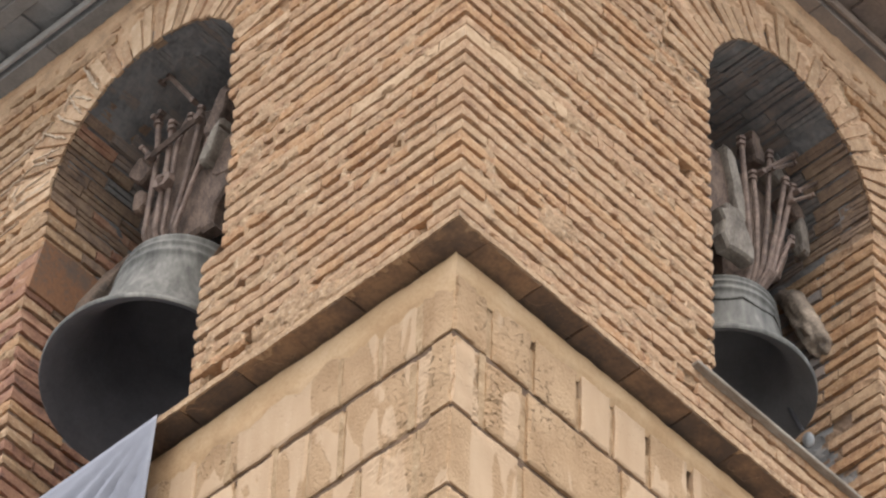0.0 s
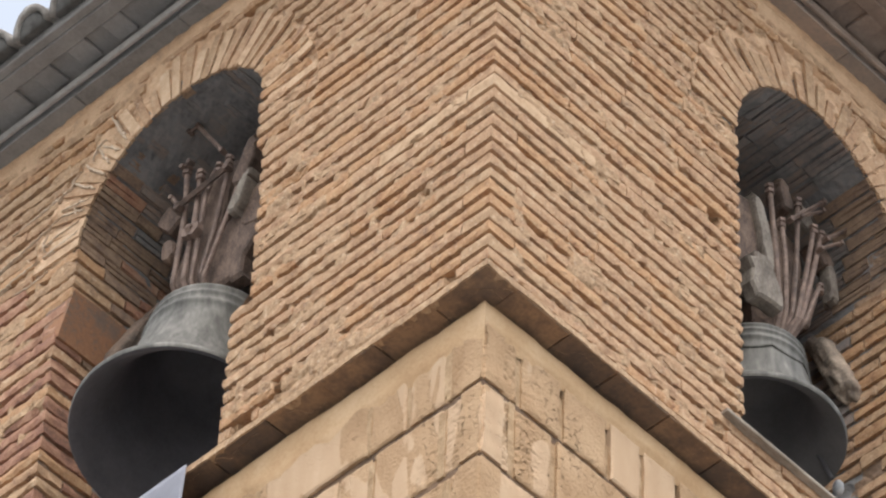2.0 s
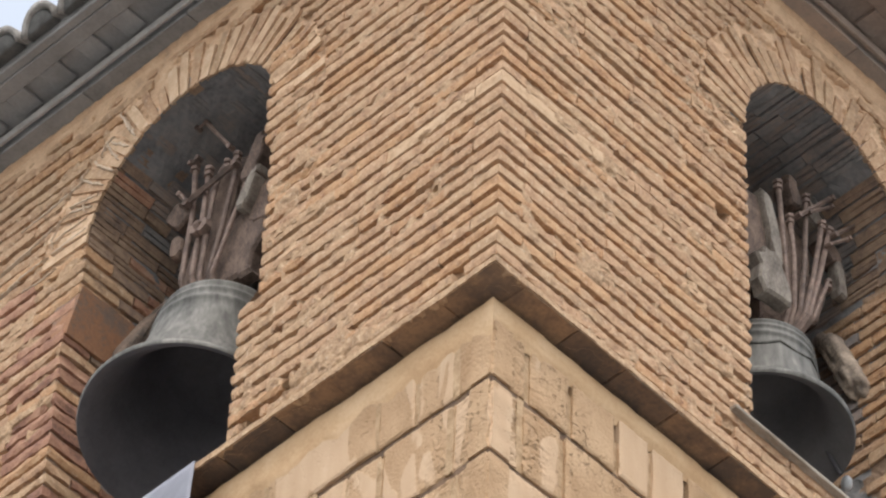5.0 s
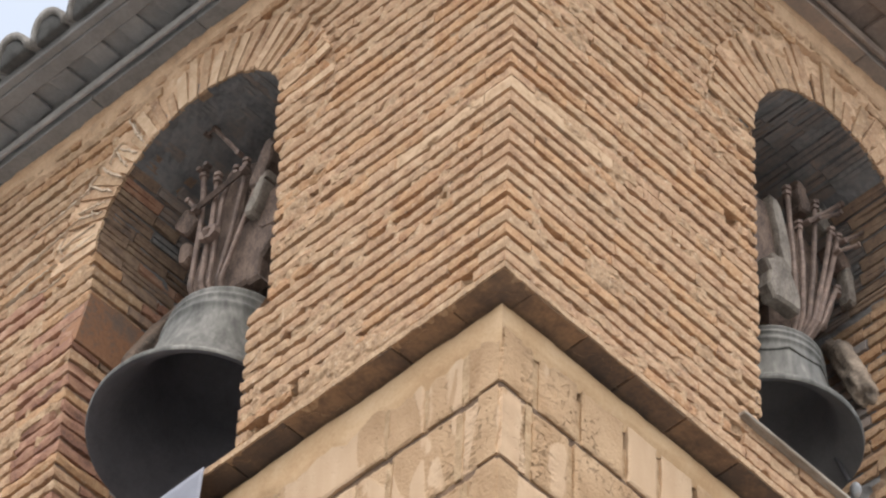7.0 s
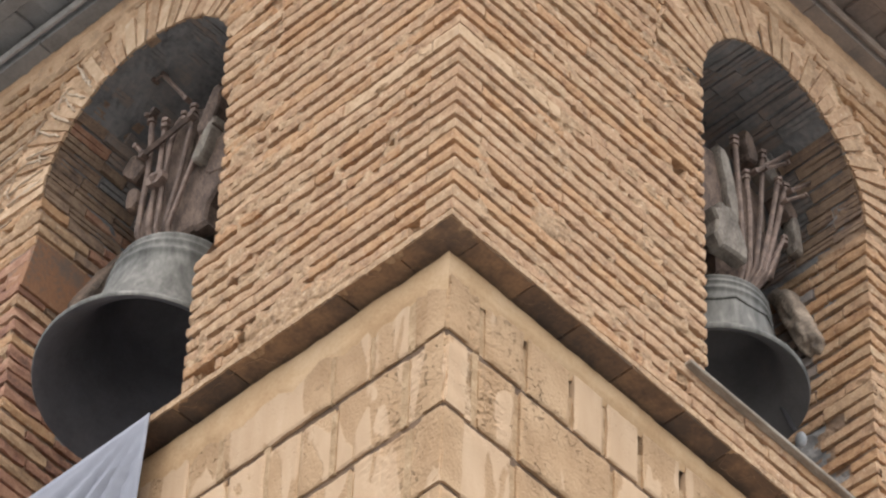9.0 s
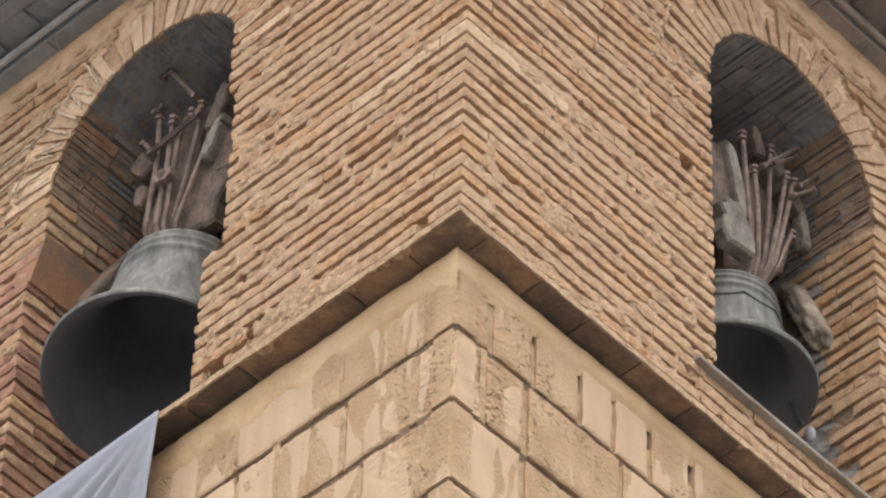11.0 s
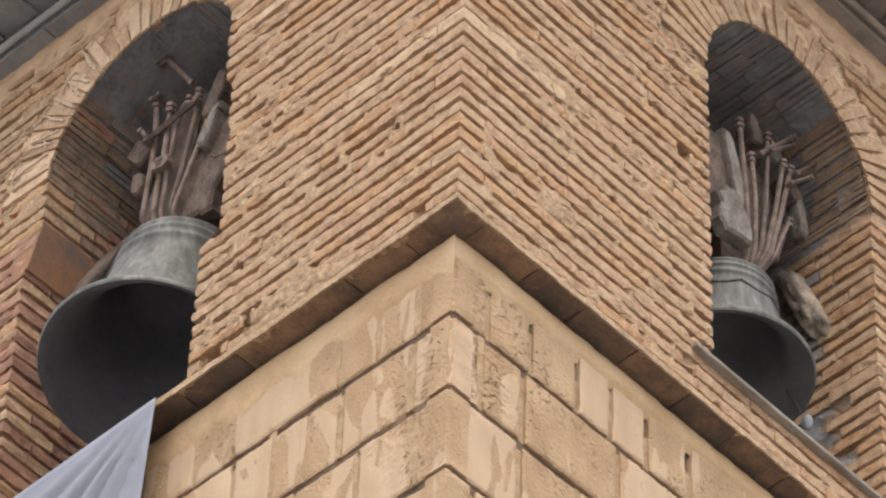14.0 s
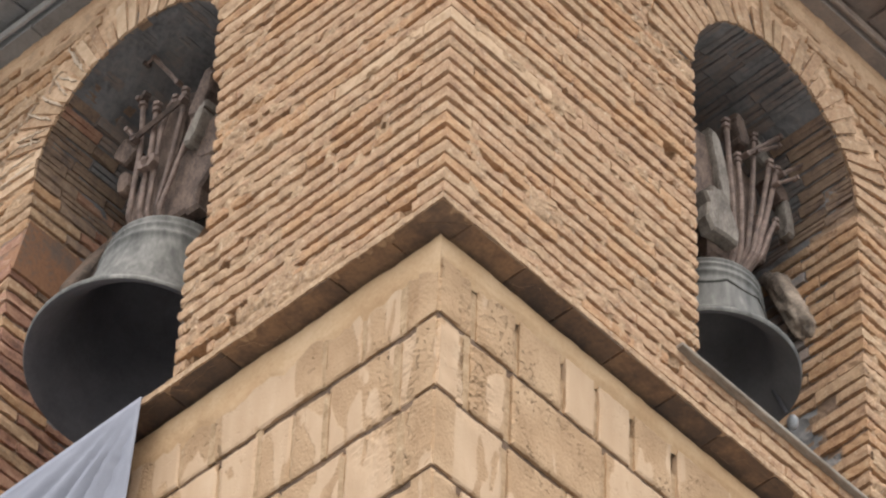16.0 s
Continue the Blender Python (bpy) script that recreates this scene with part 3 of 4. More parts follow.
def lay_jamb(face, parent, seed):
    """Bricks of the far jamb behind the front ones, seen on the reveal."""
    rng = random.Random(seed)
    for k in range(int((face.spring - BASE) / COURSE)):
        z = BASE + k * COURSE + 0.004
        if z < face.sill - 0.05:
            continue
        d = jamb_depth(k) + 0.01
        if not face.west and z < 16.05 + 0.1 * math.sin(k * 1.7):
            continue     # rendered over in grey mortar
        while d < 0.7:
            length = rng.choice((0.13, 0.2, 0.27)) + rng.uniform(-0.01, 0.01)
            length = min(length, 0.735 - d)
            if length < 0.05:
                break
            u = face.far(z + 0.02) + rng.uniform(-0.005, 0.003)
            # upper jamb bricks turn grey further in
            ob = new("brick", rng.choice(DEEP_BRICKS if z > 16.2 and d > (0.42 if face.west else 0.30) + rng.uniform(-0.12, 0.12) or rng.random() < 0.05 else RED_BRICKS if face.west and rng.random() < 0.8 else REVEAL_BRICKS if face.west or d > 0.3 else JAMB_BRICKS))
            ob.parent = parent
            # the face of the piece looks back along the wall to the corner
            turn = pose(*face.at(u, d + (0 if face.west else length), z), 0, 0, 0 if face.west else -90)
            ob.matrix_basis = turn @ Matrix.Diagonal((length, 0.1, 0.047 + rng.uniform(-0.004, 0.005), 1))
            d += length + rng.uniform(0.0, 0.004)


# ---- ground and tower ----
bm = bmesh.new()
bmesh.ops.create_grid(bm, x_segments=8, y_segments=8, size=1500)
tagged(part("ground", bm, GROUND), "pale grey stone paving round the foot of the tower", "ground", kind="structure")

wall_west = tagged(new("wall_west"), "old brick belfry wall with raked mortar joints and an arched bell opening", "wall", kind="structure")
wall_south = tagged(new("wall_south"), "old brick belfry wall with raked mortar joints and an arched bell opening", "wall", kind="structure")

bm = bmesh.new()
box(bm, 0.0, SIDE, SIDE - 0.4, SIDE, BASE, TOP)
tagged(part("wall_north", bm, MORTAR), "plain rear wall of the belfry", "wall", kind="structure")
bm = bmesh.new()
box(bm, SIDE - 0.4, SIDE, 0.0, SIDE - 0.4, BASE, TOP)
tagged(part("wall_east", bm, MORTAR), "plain rear wall of the belfry", "wall", kind="structure")
bm = bmesh.new()
box(bm, 0.17, SIDE, 0.17, SIDE, BASE - 0.2, BASE - 0.004)
tagged(part("floor", bm, GREY_PLASTER), "grey masonry floor of the bell chamber", "floor", kind="structure")
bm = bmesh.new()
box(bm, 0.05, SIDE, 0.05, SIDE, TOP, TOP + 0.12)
tagged(part("ceiling", bm, GREY_PLASTER), "dark ceiling of the bell chamber", "ceiling", kind="structure")


# ---- stone stage under the cornice ----
shaft = tagged(new("wall_lower"), "tan ashlar tower stage with raked joints and worn pale plaster patches", "wall", kind="structure")
bm = bmesh.new()
box(bm, RECESS + 0.075, SIDE, RECESS + 0.075, SIDE, 0.0, BASE - 0.2)
part("core", bm, STONE_JOINT, shaft)


def stone_mesh(face, u0, z0, wide, high, seed):
    """A worn ashlar: flat where the old wash holds, eaten away towards the tower's corner and along its edges."""
    rng = random.Random(seed)
    bm = bmesh.new()
    step = 0.012 if z0 > 13.3 and u0 < 1.5 else 0.05
    nx, nz = max(6, int(wide / step)), max(6, int(high / step))
    s = 2.0 if face.west else 12.0
    grid = []
    for k in range(nz + 1):
        row = []
        for i in range(nx + 1):
            x, z = wide * i / nx, high * k / nz
            # along the wall from the corner, whichever way the piece is turned
            u = u0 + (wide - x if face.west else x)
            w = z0 + z
            eaten = max(0.0, noise.noise(Vector((u * 2.3, w * 2.3, s))) + 0.45 - 1.3 * min(u, 1.0))
            d = 0.004 * noise.noise(Vector((u * 6, w * 6, s + 3)))
            d += eaten * (0.010 + 0.012 * noise.noise(Vector((u * 17, w * 17, s + 5))) + 0.012 * noise.noise(Vector((u * 55, w * 55, s + 7))))
            rim = min(x, wide - x, z, high - z)
            if rim < 1e-6:
                d += 0.002 + 0.004 * rng.random()
                if 0 < i < nx:
                    z += 0.004 * noise.noise(Vector((u * 14, w * 3, s + 9)))
                elif 0 < k < nz:
                    x += 0.005 * noise.noise(Vector((u * 3, w * 14, s + 9)))
            row.append(bm.verts.new((x, d, z)))
        grid.append(row)
    for k in range(nz):
        for i in range(nx):
            bm.faces.new((grid[k][i], grid[k][i + 1], grid[k + 1][i + 1], grid[k + 1][i]))
    loop = grid[0] + [grid[k][-1] for k in range(1, nz + 1)] + grid[-1][-2::-1] + [grid[k][0] for k in range(nz - 1, 0, -1)]
    back = [bm.verts.new((v.co.x, 0.1, v.co.z)) for v in loop]
    for i in range(len(loop)):
        j = (i + 1) % len(loop)
        bm.faces.new((loop[j], loop[i], back[i], back[j]))
    return mesh_of(bm, STONE, "stone")


STRIPS = [brick_mesh(70 + k, STONE_JOINT, 0.5) for k in range(6)]
LEVELS = [14.562, 14.192, 13.802, 13.42, 13.04, 12.65]


def lay_stones(face, parent, seed, joints):
    rng = random.Random(seed)
    for c, z1 in enumerate([BASE - 0.125] + LEVELS[:-1]):
        z0 = LEVELS[c]
        cuts = joints[c] if c < len(joints) else None
        if cuts is None:
            cuts, u = [], 0.2 if (c % 2 == 0) == face.west else 0.42
            while u < SIDE - 0.2:
                cuts.append(u)
                u += rng.choice((0.16, 0.24, 0.3, 0.36))
        edges = [RECESS] + list(cuts) + [SIDE]
        wide_joint = 0.0 if face.west else 0.007
        # what is left of the bedding mortar; its dark colour holds the groove's shade
        a, b = face.at(RECESS + 0.009, RECESS + 0.0135, z0 - 0.04), face.at(SIDE, RECESS + 0.09, z0 + 0.004)
        bm = bmesh.new()
        box(bm, a.x, b.x, a.y, b.y, a.z, b.z)
        part("bed_joint", bm, SHADE_JOINT, parent, "bed joint coloured dark for the groove's shade")
        for a, b in zip(edges, edges[1:]):
            g0 = 0.0 if a == RECESS else rng.uniform(0.004, 0.012) + wide_joint
            g1 = rng.uniform(0.004, 0.012) + wide_joint
            # mortar left in the upright joint, its top often fallen out
            if a != RECESS and a < 2.2:
                strip = new("joint_strip", rng.choice(STRIPS))
                strip.parent = parent
                wide = rng.uniform(0.022, 0.036) + wide_joint
                lost = rng.choice((0.0, 0.04, 0.06)) if face.west else rng.choice((0.05, 0.09, 0.14)) if c == 0 and a > 0.4 else 0.0
                sunk = rng.choice((0.001, 0.004, 0.008)) if face.west else rng.uniform(0.008, 0.016)
                strip.matrix_basis = face.place(a - wide / 2, RECESS + sunk, z0 - 0.004, wide) @ Matrix.Diagonal((wide, 0.065, z1 - z0 - lost, 1))
            gap = rng.choice((0.029, 0.034, 0.037)) if face.west else rng.choice((0.024, 0.03, 0.034))
            size = (b - a - g0 - g1, z1 - z0 - gap)
            ob = new("stone", stone_mesh(face, a + g0, z0, *size, seed * 100 + c * 17 + int(a * 50)))
            ob.parent = parent
            ob.matrix_basis = face.place(a + g0, RECESS + rng.uniform(-0.003, 0.003) + (0.0015 if face.west else 0), z0, size[0])


lay_stones(WEST, shaft, 5, [[0.24, 0.43, 0.62, 1.165, 1.33, 1.6, 2.0, 2.5], [0.26, 0.595, 0.76, 0.93, 1.12, 1.4, 1.75, 2.2, 2.7], [0.225, 0.5, 0.8]])
lay_stones(SOUTH, shaft, 6, [[0.255, 0.465, 0.706, 0.884, 1.075, 1.3, 1.62, 2.0, 2.6], [0.225, 0.43, 0.92, 1.3, 1.7, 2.1, 2.7]])

# smooth plaster band under the cornice, its lower edge uneven
def plaster_band(face, seed):
    bm = bmesh.new()
    nu, nz = 150, 24
    rows = []
    for i in range(nu + 1):
        u = RECESS + (SIDE - RECESS) * i / nu
        foot = (14.74 if face.west else 14.82) + 0.07 * noise.noise(Vector((u * 1.7, seed, 0))) + 0.05 * noise.noise(Vector((u * 6, seed, 3))) + 0.03 * noise.noise(Vector((u * 25, seed, 3)))
        foot = min(foot, 14.825)
        col = []
        for k in range(nz + 1):
            t = k / nz
            z = foot + (BASE - 0.022 - foot) * t
            d = RECESS + 0.014 - 0.018 * min(1.0, t * 3.2) + 0.006 * noise.noise(Vector((u * 7, z * 7, seed))) + 0.004 * noise.noise(Vector((u * 19, z * 11, seed)))
            d += 0.02 * max(0.0, (z - BASE + 0.10) / 0.078) ** 2     # hollowed out under the cornice
            col.append(bm.verts.new(face.at(u if i else d, d, z)))
        rows.append(col)
    for i in range(nu):
        for k in range(nz):
            q = [rows[i][k], rows[i + 1][k], rows[i + 1][k + 1], rows[i][k + 1]]
            bm.faces.new(q[::-1] if face.west else q)
    part("plaster_band", bm, PLASTER, shaft, "smooth ochre plaster band", smooth=True)


plaster_band(WEST, 3.3)
plaster_band(SOUTH, 8.8)


# ---- cornice of flat bricks ----
cornice = tagged(new("cornice"), "projecting course of flat brown bricks between stone and brick", "cornice", kind="structure")
TILE_MESHES = [brick_mesh(50 + k, CORNICE_TILE, 0.35) for k in range(5)]


def lay_cornice(face, seed):
    rng = random.Random(seed)
    u = -0.012 if face.west else 0.14
    while u < SIDE:
        length = rng.uniform(0.24, 0.3)
        ob = new("tile", rng.choice(TILE_MESHES))
        ob.parent = cornice
        ob.matrix_basis = face.place(u, -0.014 + rng.uniform(-0.003, 0.003), BASE + rng.uniform(-0.003, 0.003), length) @ Matrix.Diagonal((length, 0.15, 0.03, 1))
        u += length + 0.006


def mortar_lip(face, seed):
    """Mortar smeared over the front edge of the cornice, ragged below."""
    bm = bmesh.new()
    n = 260
    rows = []
    for i in range(n + 1):
        u = -0.019 + (SIDE + 0.019) * i / n
        low = BASE + 0.004 + 0.010 * noise.noise(Vector((u * 6, seed, 1))) + 0.006 * noise.noise(Vector((u * 30, seed, 2)))
        out = -0.019 if i == 0 else -0.019 + 0.003 * noise.noise(Vector((u * 20, seed, 5)))
        rows.append([bm.verts.new(face.at(u, d, z)) for d, z in ((0.02, low + 0.004), (out, low), (out + 0.003, BASE + 0.04), (0.016, BASE + 0.052))])
    for i in range(n):
        for k in range(3):
            q = [rows[i][k], rows[i + 1][k], rows[i + 1][k + 1], rows[i][k + 1]]
            bm.faces.new(q[::-1] if face.west else q)
    part("mortar_lip", bm, MORTAR, cornice, "ragged mortar edge")


mortar_lip(WEST, 2.2)
mortar_lip(SOUTH, 6.1)
lay_cornice(WEST, 11)
lay_cornice(SOUTH, 12)

# ---- sill board of the south opening ----
sill = thing("sill_board", "weathered grey wooden board on the sill of the arched opening", "board")
bm = bmesh.new()
box(bm, 1.235, 2.42, -0.03, 0.12, 15.268, 15.286, 0.003)
part("board", bm, GREY_BOARD, sill)


# ---- eaves ----
def tile_mesh(seed, cover):
    rng = random.Random(seed)
    bm = bmesh.new()
    n, r0, r1, t = 12, 0.103 if cover else 0.08, 0.08 if cover else 0.07, 0.024 if cover else 0.015
    rows = []
    for y, r in ((0.0, r0), (0.22, (r0 + r1) / 2), (0.44, r1)):
        outer, inner = [], []
        for i in range(n + 1):
            a = math.pi * i / n
            jig = rng.uniform(-0.002, 0.002)
            outer.append(bm.verts.new((-(r + jig) * math.cos(a), y, (r + jig) * math.sin(a) * (1 if cover else -1))))
            inner.append(bm.verts.new((-(r - t) * math.cos(a), y, (r - t) * math.sin(a) * (1 if cover else -1))))
        rows.append((outer, inner))
    for (o0, i0), (o1, i1) in zip(rows, rows[1:]):
        for i in range(n):
            bm.faces.new((o0[i], o0[i + 1], o1[i + 1], o1[i]))
            bm.faces.new((i0[i + 1], i0[i], i1[i], i1[i + 1]))
        for i in (0, n):
            bm.faces.new((o0[i], o1[i], i1[i], i0[i]))
    for i in range(n):
        bm.faces.new((rows[0][0][i + 1], rows[0][0][i], rows[0][1][i], rows[0][1][i + 1]))
        bm.faces.new((rows[-1][0][i], rows[-1][0][i + 1], rows[-1][1][i + 1], rows[-1][1][i]))
    if cover:
        bmesh.ops.scale(bm, vec=(1, 1, 1.15), verts=bm.verts)
    bmesh.ops.recalc_face_normals(bm, faces=bm.faces)
    return mesh_of(bm, ROOF_TILE, "tile", True)


EAVE_TILES = {True: [brick_mesh(60 + k, EAVE_GREY, 0.2) for k in range(4)], False: [brick_mesh(60 + k, EAVE_TILE, 0.2) for k in range(4)]}
def bedding_mesh(seed):
    """The mortar that fills the mouth of an eave tile: a bulging dark plug."""
    rng = random.Random(seed)
    bm = bmesh.new()
    rings = []
    for y, k in ((0.10, 1.0), (0.012, 1.0), (0.004, 0.85), (0.0, 0.4)):
        ring = []
        for i in range(15):
            a = math.pi * i / 14
            ring.append(bm.verts.new((-0.081 * k * math.cos(a), y + rng.uniform(-0.003, 0.003), 0.094 * k * math.sin(a) - 0.012)))
        rings.append(ring)
    for r0, r1 in zip(rings, rings[1:]):
        for i in range(14):
            bm.faces.new((r0[i], r0[i + 1], r1[i + 1], r1[i]))
        bm.faces.new((r0[14], r0[0], r1[0], r1[14]))
    bm.faces.new(rings[-1])
    bmesh.ops.recalc_face_normals(bm, faces=bm.faces)
    return mesh_of(bm, BEDDING, "bedding", True)


BEDDINGS = [bedding_mesh(k) for k in range(4)]
COVERS = [tile_mesh(k, True) for k in range(3)]
PANS = [tile_mesh(k + 9, False) for k in range(3)]
SLOPE = 20.0


def eave(face, z, seed, label):
    rng = random.Random(seed)
    roof = tagged(new("roof_eave"), label, "roof", kind="structure")

    def beam(name, d0, d1, z0, z1, material, u0=-0.1, u1=SIDE):
        bm = bmesh.new()
        a, b = face.at(u0, d0, z0), face.at(u1, d1, z1)
        box(bm, min(a.x, b.x), max(a.x, b.x), min(a.y, b.y), max(a.y, b.y), z0, z1, 0.004)
        return part(name, bm, material, roof)

    # mortar fillet in the angle of wall and eave, lightened against the shade there
    bm = bmesh.new()
    prev = None
    for i in range(186):
        u = SIDE * i / 185
        n1, n2 = noise.noise(Vector((u * 3, seed, 0))), noise.noise(Vector((u * 22, seed, 5)))
        wide = 0.015 + 0.007 * n1 + 0.007 * n2
        fall = 0.04 + 0.02 * n1 + 0.012 * n2
        cur = [bm.verts.new(face.at(u, d, h)) for d, h in ((-wide, z + 0.004), (-wide, z - 0.004), (-0.012 - 0.006 * n2, z - 0.016), (0.012, z - fall))]
        if prev:
            for k in range(3):
                q = [prev[k], cur[k], cur[k + 1], prev[k + 1]]
                bm.faces.new(q if face.west else q[::-1])
        prev = cur
    part("mortar_fillet", bm, FILLET, roof, "mortar fillet, paled to offset the eave's shade", smooth=True)
    timber = DARK_WOOD if face.west else BROWN_WOOD
    beam("wall_plate", -0.06, 0.05, z + 0.012, z + 0.11, timber)
    u = -0.05
    while u < SIDE:
        length = rng.uniform(0.55, 0.95) if face.west else rng.uniform(0.28, 0.5)
        ob = new("soffit_tile", rng.choice(EAVE_TILES[face.west]))
        ob.parent = roof
        ob.matrix_basis = face.place(u, -0.085, z + rng.uniform(-0.002, 0.002), length) @ Matrix.Diagonal((length, 0.13, 0.035, 1))
        u += length + 0.005
    beam("lath", -0.118, -0.10, z + 0.02, z + 0.06, LATH if face.west else BROWN_WOOD)
    beam("board", -0.24, -0.04, z + 0.125, z + 0.145, timber)
    beam("batten", -0.285, -0.215, z + 0.105, z + 0.15, timber)
    beam("fascia", -0.325, -0.285, z + 0.115, z + 0.175, timber)
    u = 0.1
    while u < SIDE:
        beam("block", -0.215, -0.1, z + 0.105, z + 0.126, timber, u, u + 0.105)
        u += 0.205
    pitch = 0.205
    for row in range(4):
        for i in range(-1, int(SIDE / pitch)):
            for kind, meshes, du, dz in (("cover_tile", COVERS, 0.0, 0.035), ("pan_tile", PANS, pitch / 2, 0.055)):
                u = i * pitch + du + 0.05 + rng.uniform(-0.008, 0.008)
                out = -0.37 + (0.07 if kind == "pan_tile" else 0.0) + rng.uniform(-0.015, 0.015) + row * 0.36
                zz = z + 0.12 + dz + math.tan(radians(SLOPE)) * (out + 0.37) + row * 0.006
                ob = new(kind, rng.choice(meshes))
                ob.parent = roof
                ob.matrix_basis = face.place(u, out, zz, 0.0) @ pose(0, 0, 0, SLOPE, 0, rng.uniform(-1.5, 1.5))
                if row == 0 and kind == "cover_tile":
                    plug = new("bedding", rng.choice(BEDDINGS))
                    plug.parent = roof
                    plug.matrix_basis = ob.matrix_basis
    return roof


eave(WEST, WEST.eave, 31, "dark timber eave under weathered barrel roof tiles")
eave(SOUTH, SOUTH.eave, 32, "dark timber eave under weathered barrel roof tiles")

# body of the hipped roof behind the eave tiles
bm = bmesh.new()
v = [bm.verts.new(p) for p in ((-0.1, -0.1, 18.2), (SIDE + 0.3, -0.1, 18.2), (SIDE + 0.3, SIDE + 0.3, 18.2), (-0.1, SIDE + 0.3, 18.2), (SIDE / 2, SIDE / 2, 19.1))]
for q in ((0, 1, 4), (1, 2, 4), (2, 3, 4), (3, 0, 4), (3, 2, 1, 0)):
    bm.faces.new([v[i] for i in q])
tagged(part("roof", bm, ROOF_TILE), "low hipped tiled tower roof", "roof", kind="structure")


# ---- bells ----
def bell(at, r, high, label, flare, inside):
    b = thing("bell", label, "bell", "bells in the arches", at=at)
    bm = bmesh.new()
    h = high / 0.76
    f = flare
    lathe(bm, [(r * 0.988, 0.0), (r * 0.997, 0.006), (r, 0.018), (r * 0.99, 0.03), (r * (0.955 - f * 0.3), 0.05), (r * (0.92 - f * 0.6), 0.075), (r * (0.905 - f * 0.6), 0.077), (r * (0.86 - f), 0.12 * h), (r * (0.74 - f * 0.6), 0.25 * h),
               (r * (0.655 - f * 0.15), 0.4 * h), (r * 0.612, 0.54 * h), (r * 0.605, 0.585 * h), (r * 0.62, 0.592 * h), (r * 0.62, 0.612 * h), (r * 0.604, 0.62 * h),
               (r * 0.60, 0.655 * h), (r * 0.612, 0.66 * h), (r * 0.61, 0.675 * h), (r * 0.595, 0.68 * h), (r * 0.588, 0.705 * h), (r * 0.60, 0.712 * h), (r * 0.595, 0.728 * h), (r * 0.555, 0.748 * h),
               (r * 0.46, high), (0.01, high + 0.02)], 72)
    shell = part("body", bm, BRONZE, b, smooth=True)
    bm = bmesh.new()
    lathe(bm, [(r * 0.988, 0.0), (r * 0.955, 0.008), (r * 0.90, 0.035), (r * (0.80 - f * 0.7), 0.12 * h), (r * (0.68 - f * 0.4), 0.25 * h), (r * 0.57, 0.42 * h), (r * 0.52, 0.6 * h), (r * 0.4, 0.68 * h), (0.01, 0.70 * h)], 72)
    bmesh.ops.reverse_faces(bm, faces=bm.faces)
    part("inside", bm, inside, b, "dark inside", smooth=True)
    return b


bell_west = bell(pose(0.222, 1.80, 15.608, 0, 9.8, 0), 0.435, 0.72, "large grey bronze bell tilted outwards in its arch", 0.035, BRONZE_IN)
bell_south = bell(pose(1.855, 0.371, 15.876), 0.355, 0.485, "smaller grey bronze bell hanging plumb in its arch", 0.06, LIGHTER_IN)


# ---- headstocks: timber blocks and iron straps over the bells, as parts of them ----
def slab(bm, centre, wide, high, deep, lean, seed, point=0.0):
    """A worn timber block with rounded, uneven outline; lean in degrees, point: how far it narrows upwards."""
    rng = random.Random(seed)
    n = 22
    front = []
    for i in range(n):
        a = 2 * math.pi * i / n
        c, q = math.cos(a), math.sin(a)
        e = 0.55
        x = wide / 2 * math.copysign(abs(c) ** e, c) * (1 - point * (q + 1) / 2) + rng.uniform(-0.10, 0.10) * wide
        z = high / 2 * math.copysign(abs(q) ** e, q) + rng.uniform(-0.06, 0.06) * high
        l = radians(lean)
        p = (x * math.cos(l) + z * math.sin(l), -x * math.sin(l) + z * math.cos(l))
        front.append(p)
    def ring(d, k):
        return [bm.verts.new((centre[0] + x * k, centre[1] + d, centre[2] + z * k)) for x, z in front]
    rings = [ring(-deep / 2, 0.90), ring(-deep / 2 + 0.012, 1.0), ring(deep / 2 - 0.01, 1.0), ring(deep / 2, 0.93)]
    for r0, r1 in zip(rings, rings[1:]):
        for i in range(n):
            j = (i + 1) % n
            bm.faces.new((r0[i], r0[j], r1[j], r1[i]))
    for r0 in (rings[0], rings[-1]):
        hub = bm.verts.new(sum((v.co for v in r0), Vector()) / n + Vector((0, rng.uniform(-0.01, 0.01), 0)))
        for i in range(n):
            bm.faces.new((r0[i], r0[(i + 1) % n], hub))
    bmesh.ops.recalc_face_normals(bm, faces=bm.faces)


